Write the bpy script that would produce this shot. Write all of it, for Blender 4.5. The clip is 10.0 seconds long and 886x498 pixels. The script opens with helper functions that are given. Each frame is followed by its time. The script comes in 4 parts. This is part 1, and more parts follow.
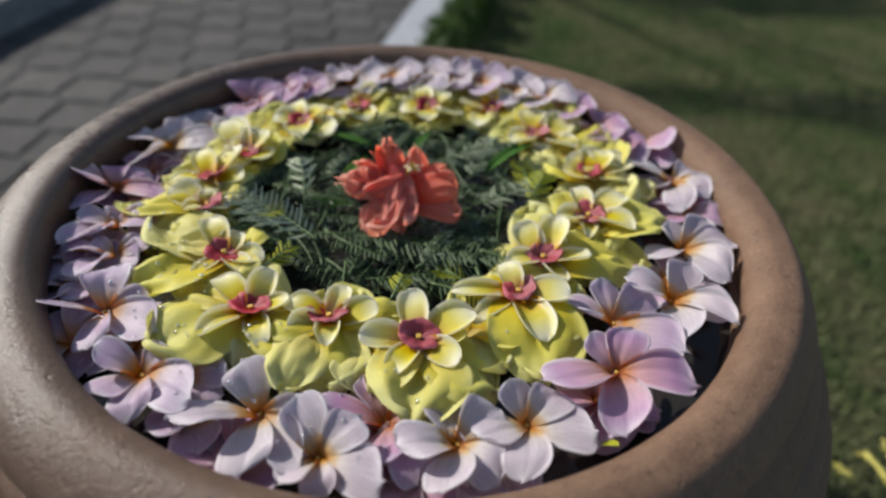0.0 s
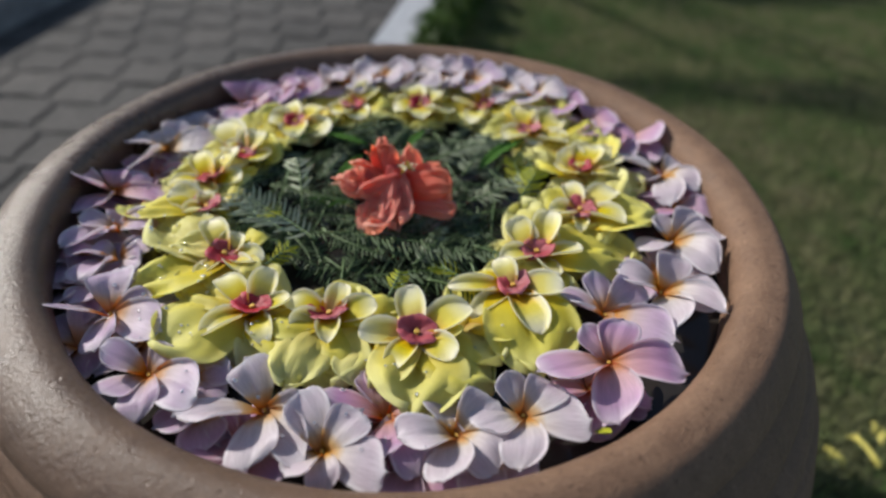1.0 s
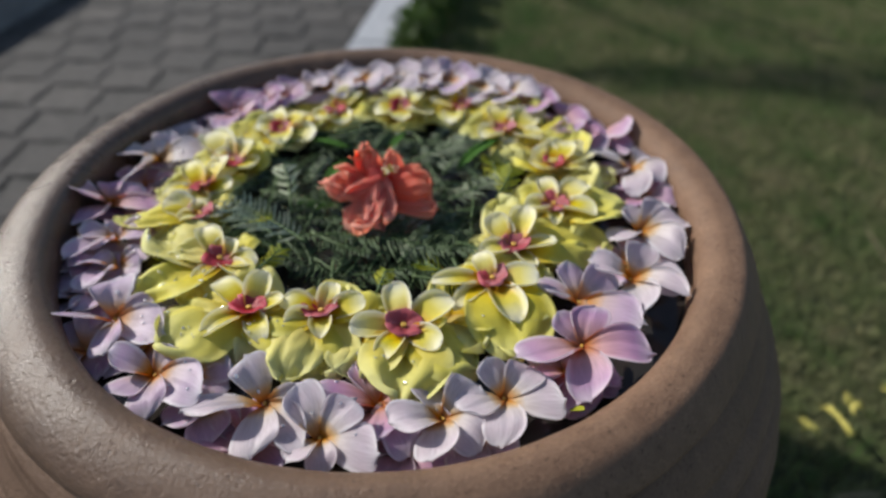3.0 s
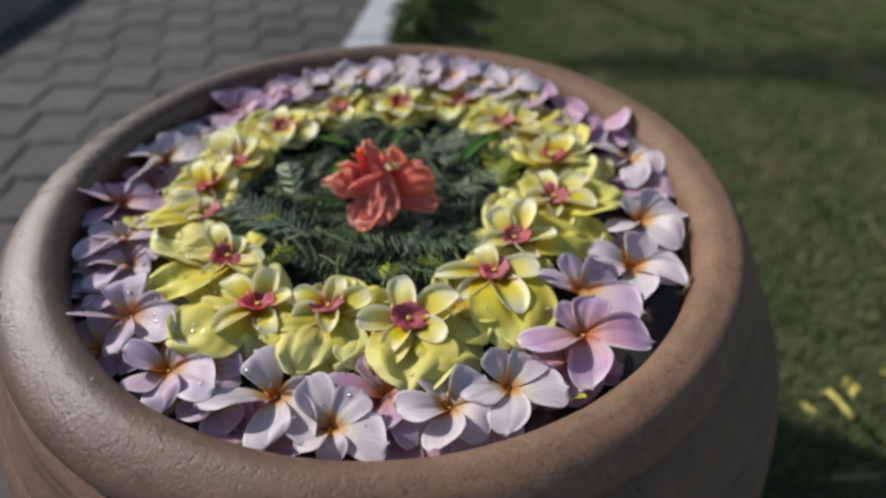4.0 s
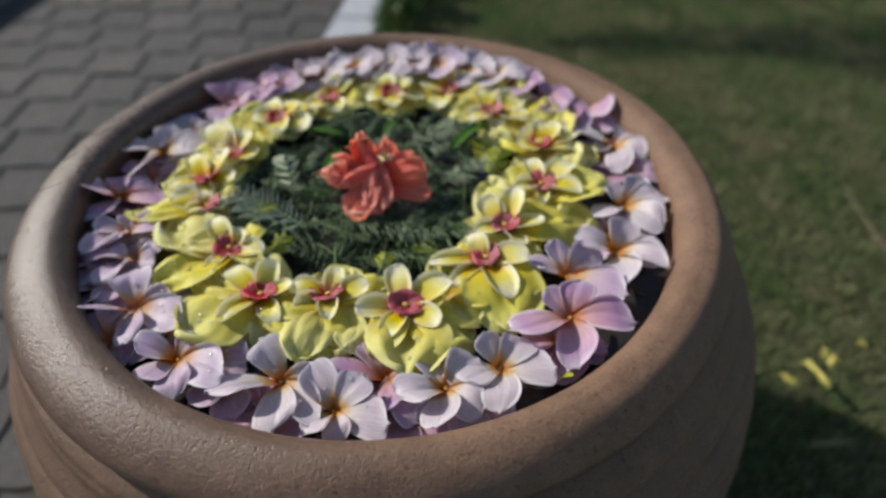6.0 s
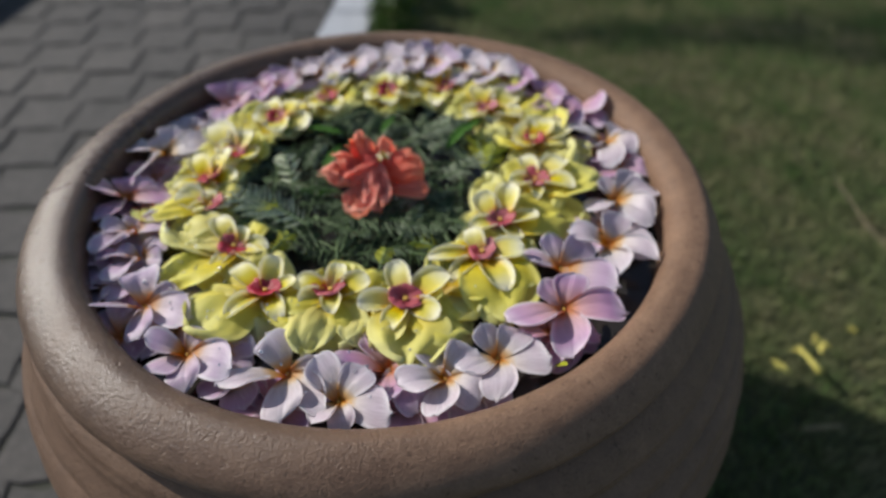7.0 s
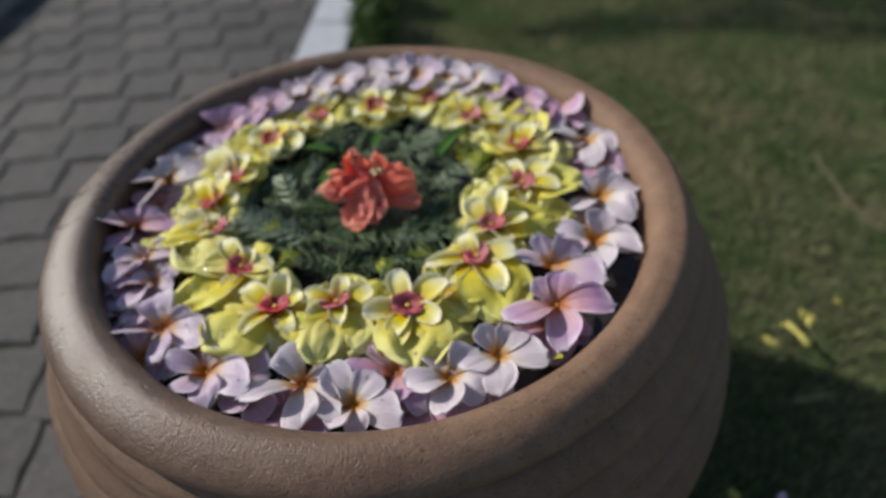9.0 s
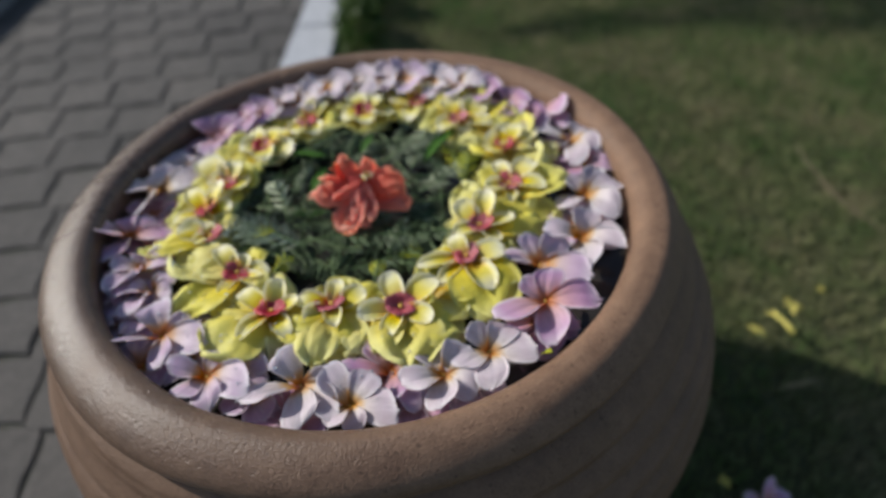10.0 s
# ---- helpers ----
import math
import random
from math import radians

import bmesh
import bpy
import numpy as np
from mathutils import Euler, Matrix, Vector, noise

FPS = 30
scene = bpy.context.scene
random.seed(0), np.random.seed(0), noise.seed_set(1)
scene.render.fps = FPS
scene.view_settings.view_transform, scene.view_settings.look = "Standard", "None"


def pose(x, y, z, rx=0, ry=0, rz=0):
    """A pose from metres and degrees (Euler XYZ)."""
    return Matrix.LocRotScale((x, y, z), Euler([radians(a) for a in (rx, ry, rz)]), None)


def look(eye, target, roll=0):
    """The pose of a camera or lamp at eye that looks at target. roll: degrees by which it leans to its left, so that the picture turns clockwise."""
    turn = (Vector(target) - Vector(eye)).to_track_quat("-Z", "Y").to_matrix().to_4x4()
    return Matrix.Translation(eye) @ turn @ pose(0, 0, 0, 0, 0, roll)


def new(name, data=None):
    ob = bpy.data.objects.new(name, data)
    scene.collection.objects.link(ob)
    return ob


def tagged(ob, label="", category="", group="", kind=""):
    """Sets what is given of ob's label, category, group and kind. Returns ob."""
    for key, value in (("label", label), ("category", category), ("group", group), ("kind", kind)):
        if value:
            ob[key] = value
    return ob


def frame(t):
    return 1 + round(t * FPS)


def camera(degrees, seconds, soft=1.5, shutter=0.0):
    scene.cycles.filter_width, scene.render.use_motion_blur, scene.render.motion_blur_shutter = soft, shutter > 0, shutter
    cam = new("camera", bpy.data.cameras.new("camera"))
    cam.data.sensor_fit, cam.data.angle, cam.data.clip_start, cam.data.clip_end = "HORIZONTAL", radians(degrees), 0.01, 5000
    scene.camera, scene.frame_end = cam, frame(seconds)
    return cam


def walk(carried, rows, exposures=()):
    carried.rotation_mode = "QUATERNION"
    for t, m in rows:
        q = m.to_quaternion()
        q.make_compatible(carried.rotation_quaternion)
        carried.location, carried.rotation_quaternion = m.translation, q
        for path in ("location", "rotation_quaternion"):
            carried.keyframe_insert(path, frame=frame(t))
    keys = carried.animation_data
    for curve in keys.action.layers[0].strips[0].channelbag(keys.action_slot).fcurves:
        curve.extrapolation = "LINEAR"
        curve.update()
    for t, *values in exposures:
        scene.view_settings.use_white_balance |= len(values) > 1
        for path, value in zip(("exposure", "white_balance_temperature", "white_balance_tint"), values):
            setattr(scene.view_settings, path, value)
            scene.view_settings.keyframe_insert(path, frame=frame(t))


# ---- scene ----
cam = camera(70.2, 10.0, soft=2.7)
cam.data.dof.use_dof, cam.data.dof.focus_distance, cam.data.dof.aperture_fstop = True, 0.345, 3.4
# seconds, eye, yaw to the left, pitch up, lean to the left
PATH = [
    (0.0, 0.0300, -0.3497, 0.6653, 0.00, -39.77, 3.79),
    (0.5, 0.0285, -0.3520, 0.6680, -0.35, -40.06, 3.56),
    (1.0, 0.0295, -0.3557, 0.6731, -0.63, -40.35, 3.09),
    (1.5, 0.0310, -0.3592, 0.6785, -1.00, -40.57, 2.72),
    (2.0, 0.0328, -0.3640, 0.6847, -1.51, -40.81, 2.49),
    (2.5, 0.0340, -0.3688, 0.6894, -1.84, -40.93, 2.26),
    (4.0, 0.0320, -0.3789, 0.6999, -1.86, -41.81, 0.65),
    (4.5, 0.0322, -0.3815, 0.7037, -1.99, -42.27, 0.43),
    (5.0, 0.0313, -0.3840, 0.7074, -2.59, -42.87, 0.56),
    (5.5, 0.0302, -0.3850, 0.7126, -2.99, -43.41, 0.57),
    (7.0, 0.0285, -0.3967, 0.7305, -3.48, -44.64, 0.00),
    (7.5, 0.0274, -0.4001, 0.7374, -3.71, -44.87, -0.79),
    (8.0, 0.0268, -0.4033, 0.7443, -3.57, -44.84, -2.03),
    (8.5, 0.0266, -0.4071, 0.7500, -3.96, -44.87, -2.39),
    (9.0, 0.0261, -0.4106, 0.7544, -4.27, -44.90, -3.41),
    (9.5, 0.0260, -0.4145, 0.7582, -4.58, -44.91, -3.85),
    (10.0, 0.0268, -0.4187, 0.7652, -5.27, -45.11, -4.28),
]


def stand(x, y, z, yaw, pitch, roll):
    a, b = radians(yaw), radians(pitch)
    ahead = Vector((-math.sin(a) * math.cos(b), math.cos(a) * math.cos(b), math.sin(b)))
    return look(Vector((x, y, z)), Vector((x, y, z)) + ahead, roll)


EXPOSURE = 0.125
walk(cam, [(t, stand(*r)) for t, *r in PATH], exposures=[(0.0, EXPOSURE), (10.0, EXPOSURE)])

# ---- light ----
SUN_AZ, SUN_EL = 152.0, 34.0  # the sun stands to the left and a little beyond the pot
world = bpy.data.worlds.new("world")
scene.world = world
world.use_nodes = True
wn = world.node_tree.nodes
sky = wn.new("ShaderNodeTexSky")
sky.sky_type, sky.sun_disc = "NISHITA", False
sky.sun_elevation, sky.sun_rotation = radians(SUN_EL), radians(90 - SUN_AZ)
wn["Background"].inputs["Strength"].default_value = 0.105
world.node_tree.links.new(sky.outputs[0], wn["Background"].inputs["Color"])
sun_data = bpy.data.lights.new("sun", "SUN")
sun_data.energy, sun_data.angle, sun_data.color = 4.3, radians(0.6), (1.0, 0.96, 0.90)
sun = new("sun", sun_data)
sun_way = Vector((math.cos(radians(SUN_AZ)) * math.cos(radians(SUN_EL)), math.sin(radians(SUN_AZ)) * math.cos(radians(SUN_EL)), math.sin(radians(SUN_EL))))
sun.matrix_world = look(sun_way * 20, (0, 0, 0))


# ---- materials ----
def material(name):
    m = bpy.data.materials.new(name)
    m.use_nodes = True
    nt = m.node_tree
    return m, nt, nt.nodes["Principled BSDF"]


def node(nt, kind, **ins):
    n = nt.nodes.new("ShaderNode" + kind)
    for key, value in ins.items():
        key = key.replace("_", " ")
        if hasattr(value, "is_linked"):
            nt.links.new(value, n.inputs[key])
        else:
            n.inputs[key].default_value = value
    return n


def ramp(nt, fac, *stops):
    n = nt.nodes.new("ShaderNodeValToRGB")
    nt.links.new(fac, n.inputs[0])
    el = n.color_ramp.elements
    while len(el) < len(stops):
        el.new(0.5)
    for e, (p, c) in zip(el, stops):
        e.position, e.color = p, (*c, 1)
    return n.outputs[0]


def mixed(nt, fac, a, b, mode="MIX"):
    n = nt.nodes.new("ShaderNodeMix")
    n.data_type, n.blend_type = "RGBA", mode
    for i, v in ((0, fac), (6, a), (7, b)):
        if hasattr(v, "is_linked"):
            nt.links.new(v, n.inputs[i])
        else:
            n.inputs[i].default_value = v if i == 0 else (*v, 1)
    return n.outputs[2]


def maths(nt, op, a, b=0.0):
    n = nt.nodes.new("ShaderNodeMath")
    n.operation = op
    for i, v in enumerate((a, b)):
        if hasattr(v, "is_linked"):
            nt.links.new(v, n.inputs[i])
        else:
            n.inputs[i].default_value = v
    return n.outputs[0]


def place(nt):
    return nt.nodes.new("ShaderNodeTexCoord").outputs["Object"]


def grain(nt, scale, detail=4.0, rough=0.6, at=None):
    n = node(nt, "TexNoise", Scale=scale, Detail=detail, Roughness=rough)
    nt.links.new(at or place(nt), n.inputs["Vector"])
    return n.outputs[0]


def bumped(nt, shader, height, strength, distance):
    n = node(nt, "Bump", Strength=strength, Distance=distance, Height=height)
    nt.links.new(n.outputs[0], shader.inputs["Normal"])


def joined(nt, colour, socket):
    nt.links.new(colour, socket)


def chance(nt):
    return nt.nodes.new("ShaderNodeObjectInfo").outputs["Random"]


def leafy(nt, shader, colour, glow):
    """Light also passes through a thin petal or leaf."""
    tr = nt.nodes.new("ShaderNodeBsdfTranslucent")
    nt.links.new(colour, tr.inputs["Color"])
    mx = nt.nodes.new("ShaderNodeMixShader")
    mx.inputs[0].default_value = glow
    nt.links.new(shader.outputs[0], mx.inputs[1])
    nt.links.new(tr.outputs[0], mx.inputs[2])
    nt.links.new(mx.outputs[0], nt.nodes["Material Output"].inputs[0])


def petal_material(name, along, edge, edge_amount, rough=0.42, glow=0.48, vein=0.3, relief=0.25, margin=0.74):
    """along: colours from the throat to the tip; edge: the colour of the margin."""
    m, nt, sh = material(name)
    uv = nt.nodes.new("ShaderNodeUVMap").outputs[0]
    sep = node(nt, "SeparateXYZ", Vector=uv)
    col = ramp(nt, sep.outputs[0], *along)
    off = maths(nt, "ABSOLUTE", maths(nt, "SUBTRACT", sep.outputs[1], 0.5))
    rim = maths(nt, "MAXIMUM", maths(nt, "MULTIPLY", off, 2.0), maths(nt, "SUBTRACT", sep.outputs[0], 0.02))
    rim = maths(nt, "MULTIPLY", node(nt, "MapRange", Value=rim, From_Min=margin, From_Max=0.96).outputs[0], edge_amount)
    col = mixed(nt, maths(nt, "MULTIPLY", rim, maths(nt, "GREATER_THAN", sep.outputs[0], 0.3)), col, edge)
    stretch = node(nt, "Mapping", Vector=uv, Scale=(2.0, 22.0, 1.0))
    veins = grain(nt, 1.6, 3.0, 0.6, stretch.outputs[0])
    blot = grain(nt, 70.0, 3.0)
    col = mixed(nt, vein, col, mixed(nt, 1.0, col, ramp(nt, veins, (0.35, (0.55, 0.5, 0.5)), (0.65, (1, 1, 1))), "MULTIPLY"))
    hsv = node(nt, "HueSaturation", Color=col)
    joined(nt, maths(nt, "ADD", maths(nt, "MULTIPLY", chance(nt), 0.30), 0.82), hsv.inputs["Saturation"])
    joined(nt, maths(nt, "ADD", maths(nt, "MULTIPLY", blot, 0.22), 0.905), hsv.inputs["Value"])
    joined(nt, hsv.outputs[0], sh.inputs["Base Color"])
    sh.inputs["Roughness"].default_value = rough
    bumped(nt, sh, veins, relief, 0.0006)
    leafy(nt, sh, hsv.outputs[0], glow)
    return m


WHITE = petal_material("white_petal", ((0.0, (0.55, 0.17, 0.02)), (0.10, (0.76, 0.36, 0.04)), (0.23, (0.79, 0.57, 0.28)), (0.36, (0.82, 0.75, 0.72)), (0.6, (0.81, 0.73, 0.77)), (0.9, (0.78, 0.67, 0.74)), (1.0, (0.78, 0.67, 0.74))), (0.94, 0.91, 0.93), 0.95, vein=0.5, relief=0.45)
BLUSH = petal_material("blush_petal", ((0.0, (0.55, 0.15, 0.02)), (0.11, (0.74, 0.32, 0.04)), (0.25, (0.77, 0.50, 0.27)), (0.38, (0.78, 0.64, 0.64)), (0.6, (0.77, 0.62, 0.74)), (1.0, (0.69, 0.52, 0.73))), (0.95, 0.91, 0.94), 0.95, vein=0.42, relief=0.45)
PINK = petal_material("pink_petal", ((0.0, (0.55, 0.10, 0.02)), (0.11, (0.68, 0.28, 0.09)), (0.29, (0.74, 0.46, 0.47)), (0.6, (0.73, 0.46, 0.62)), (1.0, (0.60, 0.37, 0.65))), (0.93, 0.83, 0.89), 0.95, vein=0.42, relief=0.45)
YELLOW = petal_material("yellow_petal", ((0.0, (0.58, 0.36, 0.02)), (0.3, (0.78, 0.67, 0.10)), (0.7, (0.82, 0.77, 0.20)), (1.0, (0.85, 0.82, 0.33))), (0.87, 0.86, 0.42), 0.5, 0.6, 0.46, 0.06, 0.2)
CREAM = petal_material("cream_edged_petal", ((0.0, (0.62, 0.19, 0.01)), (0.28, (0.80, 0.50, 0.03)), (0.5, (0.84, 0.74, 0.10)), (0.8, (0.87, 0.82, 0.22)), (1.0, (0.88, 0.85, 0.47))), (0.94, 0.92, 0.78), 0.95, 0.45, 0.46, 0.14, margin=0.58)
RED = petal_material("red_bract", ((0.0, (0.36, 0.06, 0.04)), (0.3, (0.40, 0.042, 0.058)), (1.0, (0.54, 0.085, 0.110))), (0.60, 0.17, 0.19), 0.5, 0.55, 0.25)
CORAL = petal_material("coral_petal", ((0.0, (0.78, 0.10, 0.07)), (0.35, (0.92, 0.28, 0.195)), (0.75, (0.94, 0.37, 0.265)), (1.0, (0.96, 0.46, 0.33))), (1.0, 0.60, 0.44), 0.5, 0.5, 0.68, 0.10, 0.06)


def plain(name, dark, light, scale, rough, bump=0.0):
    m, nt, sh = material(name)
    at = place(nt)
    g = grain(nt, scale, 5.0, 0.6, at)
    col = ramp(nt, g, (0.3, dark), (0.7, light))
    joined(nt, col, sh.inputs["Base Color"])
    sh.inputs["Roughness"].default_value = rough
    if bump:
        bumped(nt, sh, g, 0.6, bump)
    return m


def leaf_material(name, dark, light, rough, glow):
    m, nt, sh = material(name)
    g = nt.nodes.new("ShaderNodeNewGeometry").outputs["Random Per Island"]
    col = mixed(nt, g, dark, light)
    col = mixed(nt, 0.5, col, mixed(nt, 1.0, col, ramp(nt, grain(nt, 30.0), (0.3, (0.5, 0.5, 0.5)), (0.7, (1.2, 1.2, 1.2))), "MULTIPLY"))
    joined(nt, col, sh.inputs["Base Color"])
    sh.inputs["Roughness"].default_value = rough
    sh.inputs["Specular IOR Level"].default_value = 0.22
    leafy(nt, sh, col, glow)
    return m


FERN = leaf_material("fern_leaf", (0.016, 0.036, 0.012), (0.090, 0.135, 0.062), 0.6, 0.15)
GREY_FERN = leaf_material("grey_green_leaf", (0.034, 0.056, 0.030), (0.27, 0.32, 0.21), 0.6, 0.15)
PALE_FERN = leaf_material("pale_fern_leaf", (0.40, 0.45, 0.28), (0.58, 0.61, 0.42), 0.5, 0.15)
LIME = leaf_material("lime_leaf", (0.30, 0.36, 0.02), (0.5, 0.5, 0.05), 0.5, 0.3)
BRIGHT_LEAF = leaf_material("bright_leaf", (0.040, 0.115, 0.012), (0.085, 0.20, 0.03), 0.5, 0.2)


def grass_material():
    m, nt, sh = material("grass_blade")
    blade = nt.nodes.new("ShaderNodeNewGeometry")
    at = blade.outputs["Position"]
    patch = maths(nt, "ADD", maths(nt, "MULTIPLY", grain(nt, 5.0, 4, 0.65, at), 0.6), maths(nt, "MULTIPLY", grain(nt, 26.0, 3, 0.6, at), 0.4))
    col = ramp(nt, patch, (0.38, (0.090, 0.155, 0.048)), (0.50, (0.178, 0.203, 0.088)), (0.62, (0.262, 0.242, 0.135)))
    light = maths(nt, "ADD", maths(nt, "MULTIPLY", blade.outputs["Random Per Island"], 0.7), 0.65)
    hsv = node(nt, "HueSaturation", Color=col)
    joined(nt, light, hsv.inputs["Value"])
    joined(nt, hsv.outputs[0], sh.inputs["Base Color"])
    sh.inputs["Roughness"].default_value = 0.7
    sh.inputs["Specular IOR Level"].default_value = 0.2
    leafy(nt, sh, hsv.outputs[0], 0.4)
    return m


GRASS = grass_material()
SHRUB = leaf_material("shrub_leaf", (0.030, 0.070, 0.012), (0.090, 0.150, 0.025), 0.5, 0.25)
STAMEN = plain("stamen", (0.6, 0.32, 0.04), (0.75, 0.5, 0.1), 400, 0.6)
STEM = plain("stem", (0.05, 0.10, 0.03), (0.12, 0.18, 0.06), 90, 0.5)
TWIG = plain("twig", (0.13, 0.09, 0.06), (0.26, 0.20, 0.14), 120, 0.85, 0.001)
STRAW = plain("straw", (0.46, 0.40, 0.07), (0.62, 0.55, 0.15), 150, 0.7)
DRY = plain("dry_leaf", (0.13, 0.105, 0.045), (0.21, 0.17, 0.08), 150, 0.8)
POLLEN = plain("pollen", (0.75, 0.62, 0.36), (0.85, 0.78, 0.55), 400, 0.7)
BARK = plain("bark", (0.05, 0.035, 0.025), (0.13, 0.10, 0.07), 14, 0.9, 0.01)
KERB = plain("kerb_concrete", (0.30, 0.315, 0.34), (0.44, 0.455, 0.48), 45, 0.85, 0.001)
STEP = plain("step_concrete", (0.13, 0.13, 0.14), (0.22, 0.22, 0.22), 30, 0.9, 0.001)
BED = plain("paving_bed", (0.020, 0.021, 0.016), (0.048, 0.050, 0.036), 40, 0.95, 0.002)


def clay_material(name, smooth, dull, shine, pale, wet):
    # pale: tone of the whole clay; wet: colour factor on the paving side
    m, nt, sh = material(name)
    at = place(nt)
    big, mid, sand = grain(nt, 9.0, 4, 0.6, at), grain(nt, 70.0, 5, 0.65, at), grain(nt, 520.0, 4, 0.7, at)
    col = ramp(nt, big, (0.3, (0.103, 0.059, 0.036)), (0.7, (0.164, 0.097, 0.062)))
    col = mixed(nt, 0.42, col, ramp(nt, mid, (0.3, (0.085, 0.048, 0.032)), (0.75, (0.213, 0.133, 0.088))))
    specks = ramp(nt, grain(nt, 260.0, 3, 0.7, at), (0.30, (0.45, 0.42, 0.40)), (0.40, (1, 1, 1)), (0.66, (1, 1, 1)), (0.74, (1.5, 1.5, 1.5)))
    col = mixed(nt, 0.7, col, mixed(nt, 1.0, col, specks, "MULTIPLY"))
    col = mixed(nt, 0.5, col, mixed(nt, 1.0, col, ramp(nt, sand, (0.3, (0.6, 0.58, 0.56)), (0.7, (1.25, 1.25, 1.25))), "MULTIPLY"))
    col = mixed(nt, 1.0, col, (pale, pale, 0.97 * pale), "MULTIPLY")
    wear = maths(nt, "ADD", maths(nt, "MULTIPLY", mid, 0.6), maths(nt, "MULTIPLY", big, 0.4))
    # the colour darkens and the shine changes unevenly towards the paving side
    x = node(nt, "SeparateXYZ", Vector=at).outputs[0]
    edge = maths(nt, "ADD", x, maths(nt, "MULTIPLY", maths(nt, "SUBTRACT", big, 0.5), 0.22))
    paving_side = node(nt, "MapRange", Value=edge, From_Min=0.06, From_Max=-0.19).outputs[0]
    col = mixed(nt, paving_side, col, mixed(nt, 1.0, col, (0.97 * wet, wet, 1.05 * wet), "MULTIPLY"))
    joined(nt, node(nt, "MapRange", Value=paving_side, To_Min=0.28, To_Max=shine).outputs[0], sh.inputs["Specular IOR Level"])
    # roughness away from the paving, then towards it
    dry = node(nt, "MapRange", Value=wear, From_Min=0.35, From_Max=0.65, To_Min=0.50, To_Max=0.72).outputs[0]
    paving_rough = node(nt, "MapRange", Value=wear, From_Min=0.35, From_Max=0.65, To_Min=smooth, To_Max=dull).outputs[0]
    joined(nt, maths(nt, "ADD", maths(nt, "MULTIPLY", paving_rough, paving_side), maths(nt, "MULTIPLY", dry, maths(nt, "SUBTRACT", 1.0, paving_side))), sh.inputs["Roughness"])
    joined(nt, col, sh.inputs["Base Color"])
    pits = node(nt, "MapRange", Value=grain(nt, 300.0, 2, 0.5, at), From_Min=0.28, From_Max=0.38, To_Min=-0.30, To_Max=0.0)
    dents = node(nt, "MapRange", Value=grain(nt, 250.0, 2, 0.5, at), From_Min=0.26, From_Max=0.36, To_Min=-0.55, To_Max=0.0)
    relief = maths(nt, "ADD", maths(nt, "ADD", maths(nt, "MULTIPLY", grain(nt, 230.0, 3, 0.6, at), 0.75), dents.outputs[0]), maths(nt, "ADD", maths(nt, "MULTIPLY", sand, 0.95), pits.outputs[0]))
    bumped(nt, sh, relief, 0.50, 0.0013)
    return m


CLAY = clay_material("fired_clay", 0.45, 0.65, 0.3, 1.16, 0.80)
WORN_CLAY = clay_material("worn_rim_clay", 0.22, 0.40, 0.50, 1.32, 0.48)


def paver_material():
    m, nt, sh = material("paving_block")
    at = nt.nodes.new("ShaderNodeNewGeometry").outputs["Position"]
    fine, big = grain(nt, 230.0, 5, 0.75, at), grain(nt, 14.0, 5, 0.7, at)
    col = ramp(nt, chance(nt), (0.0, (0.052, 0.048, 0.045)), (0.5, (0.067, 0.062, 0.058)), (1.0, (0.088, 0.080, 0.074)))
    col = mixed(nt, 0.5, col, mixed(nt, 1.0, col, ramp(nt, fine, (0.3, (0.45, 0.45, 0.45)), (0.7, (1.45, 1.44, 1.42))), "MULTIPLY"))
    col = mixed(nt, 0.5, col, mixed(nt, 1.0, col, ramp(nt, big, (0.35, (0.62, 0.63, 0.60)), (0.65, (1.2, 1.18, 1.15))), "MULTIPLY"))
    col = mixed(nt, 0.55, col, mixed(nt, 1.0, col, ramp(nt, grain(nt, 62.0, 4, 0.7, at), (0.35, (0.6, 0.6, 0.6)), (0.65, (1.3, 1.29, 1.27))), "MULTIPLY"))
    joined(nt, col, sh.inputs["Base Color"])
    sh.inputs["Roughness"].default_value = 0.85
    bumped(nt, sh, fine, 0.6, 0.003)
    return m


PAVER = paver_material()


def lawn_material():
    m, nt, sh = material("lawn_soil")
    at = place(nt)
    big, fine = grain(nt, 2.2, 4, 0.6, at), grain(nt, 55.0, 5, 0.7, at)
    col = ramp(nt, big, (0.35, (0.050, 0.062, 0.022)), (0.65, (0.085, 0.090, 0.036)))
    col = mixed(nt, 0.5, col, ramp(nt, fine, (0.3, (0.022, 0.026, 0.010)), (0.7, (0.075, 0.080, 0.036))))
    joined(nt, col, sh.inputs["Base Color"])
    sh.inputs["Roughness"].default_value = 0.95
    bumped(nt, sh, fine, 0.8, 0.01)
    return m


LAWN = lawn_material()


def water_material():
    m, nt, sh = material("pond_water")
    sh.inputs["Base Color"].default_value = (0.028, 0.025, 0.022, 1)
    sh.inputs["Roughness"].default_value = 0.04
    sh.inputs["IOR"].default_value = 1.33
    bumped(nt, sh, grain(nt, 25.0, 2), 0.15, 0.004)
    return m


WATER = water_material()
DROP, _nt, _sh = material("water_drop")
_shine = node(_nt, "BsdfGlossy", Color=(1, 1, 1, 1), Roughness=0.17)
_clear = _nt.nodes.new("ShaderNodeBsdfTransparent")
_mix = node(_nt, "MixShader", Fac=0.40)
_nt.links.new(_shine.outputs[0], _mix.inputs[1])
_nt.links.new(_clear.outputs[0], _mix.inputs[2])
_nt.links.new(_mix.outputs[0], _nt.nodes["Material Output"].inputs[0])


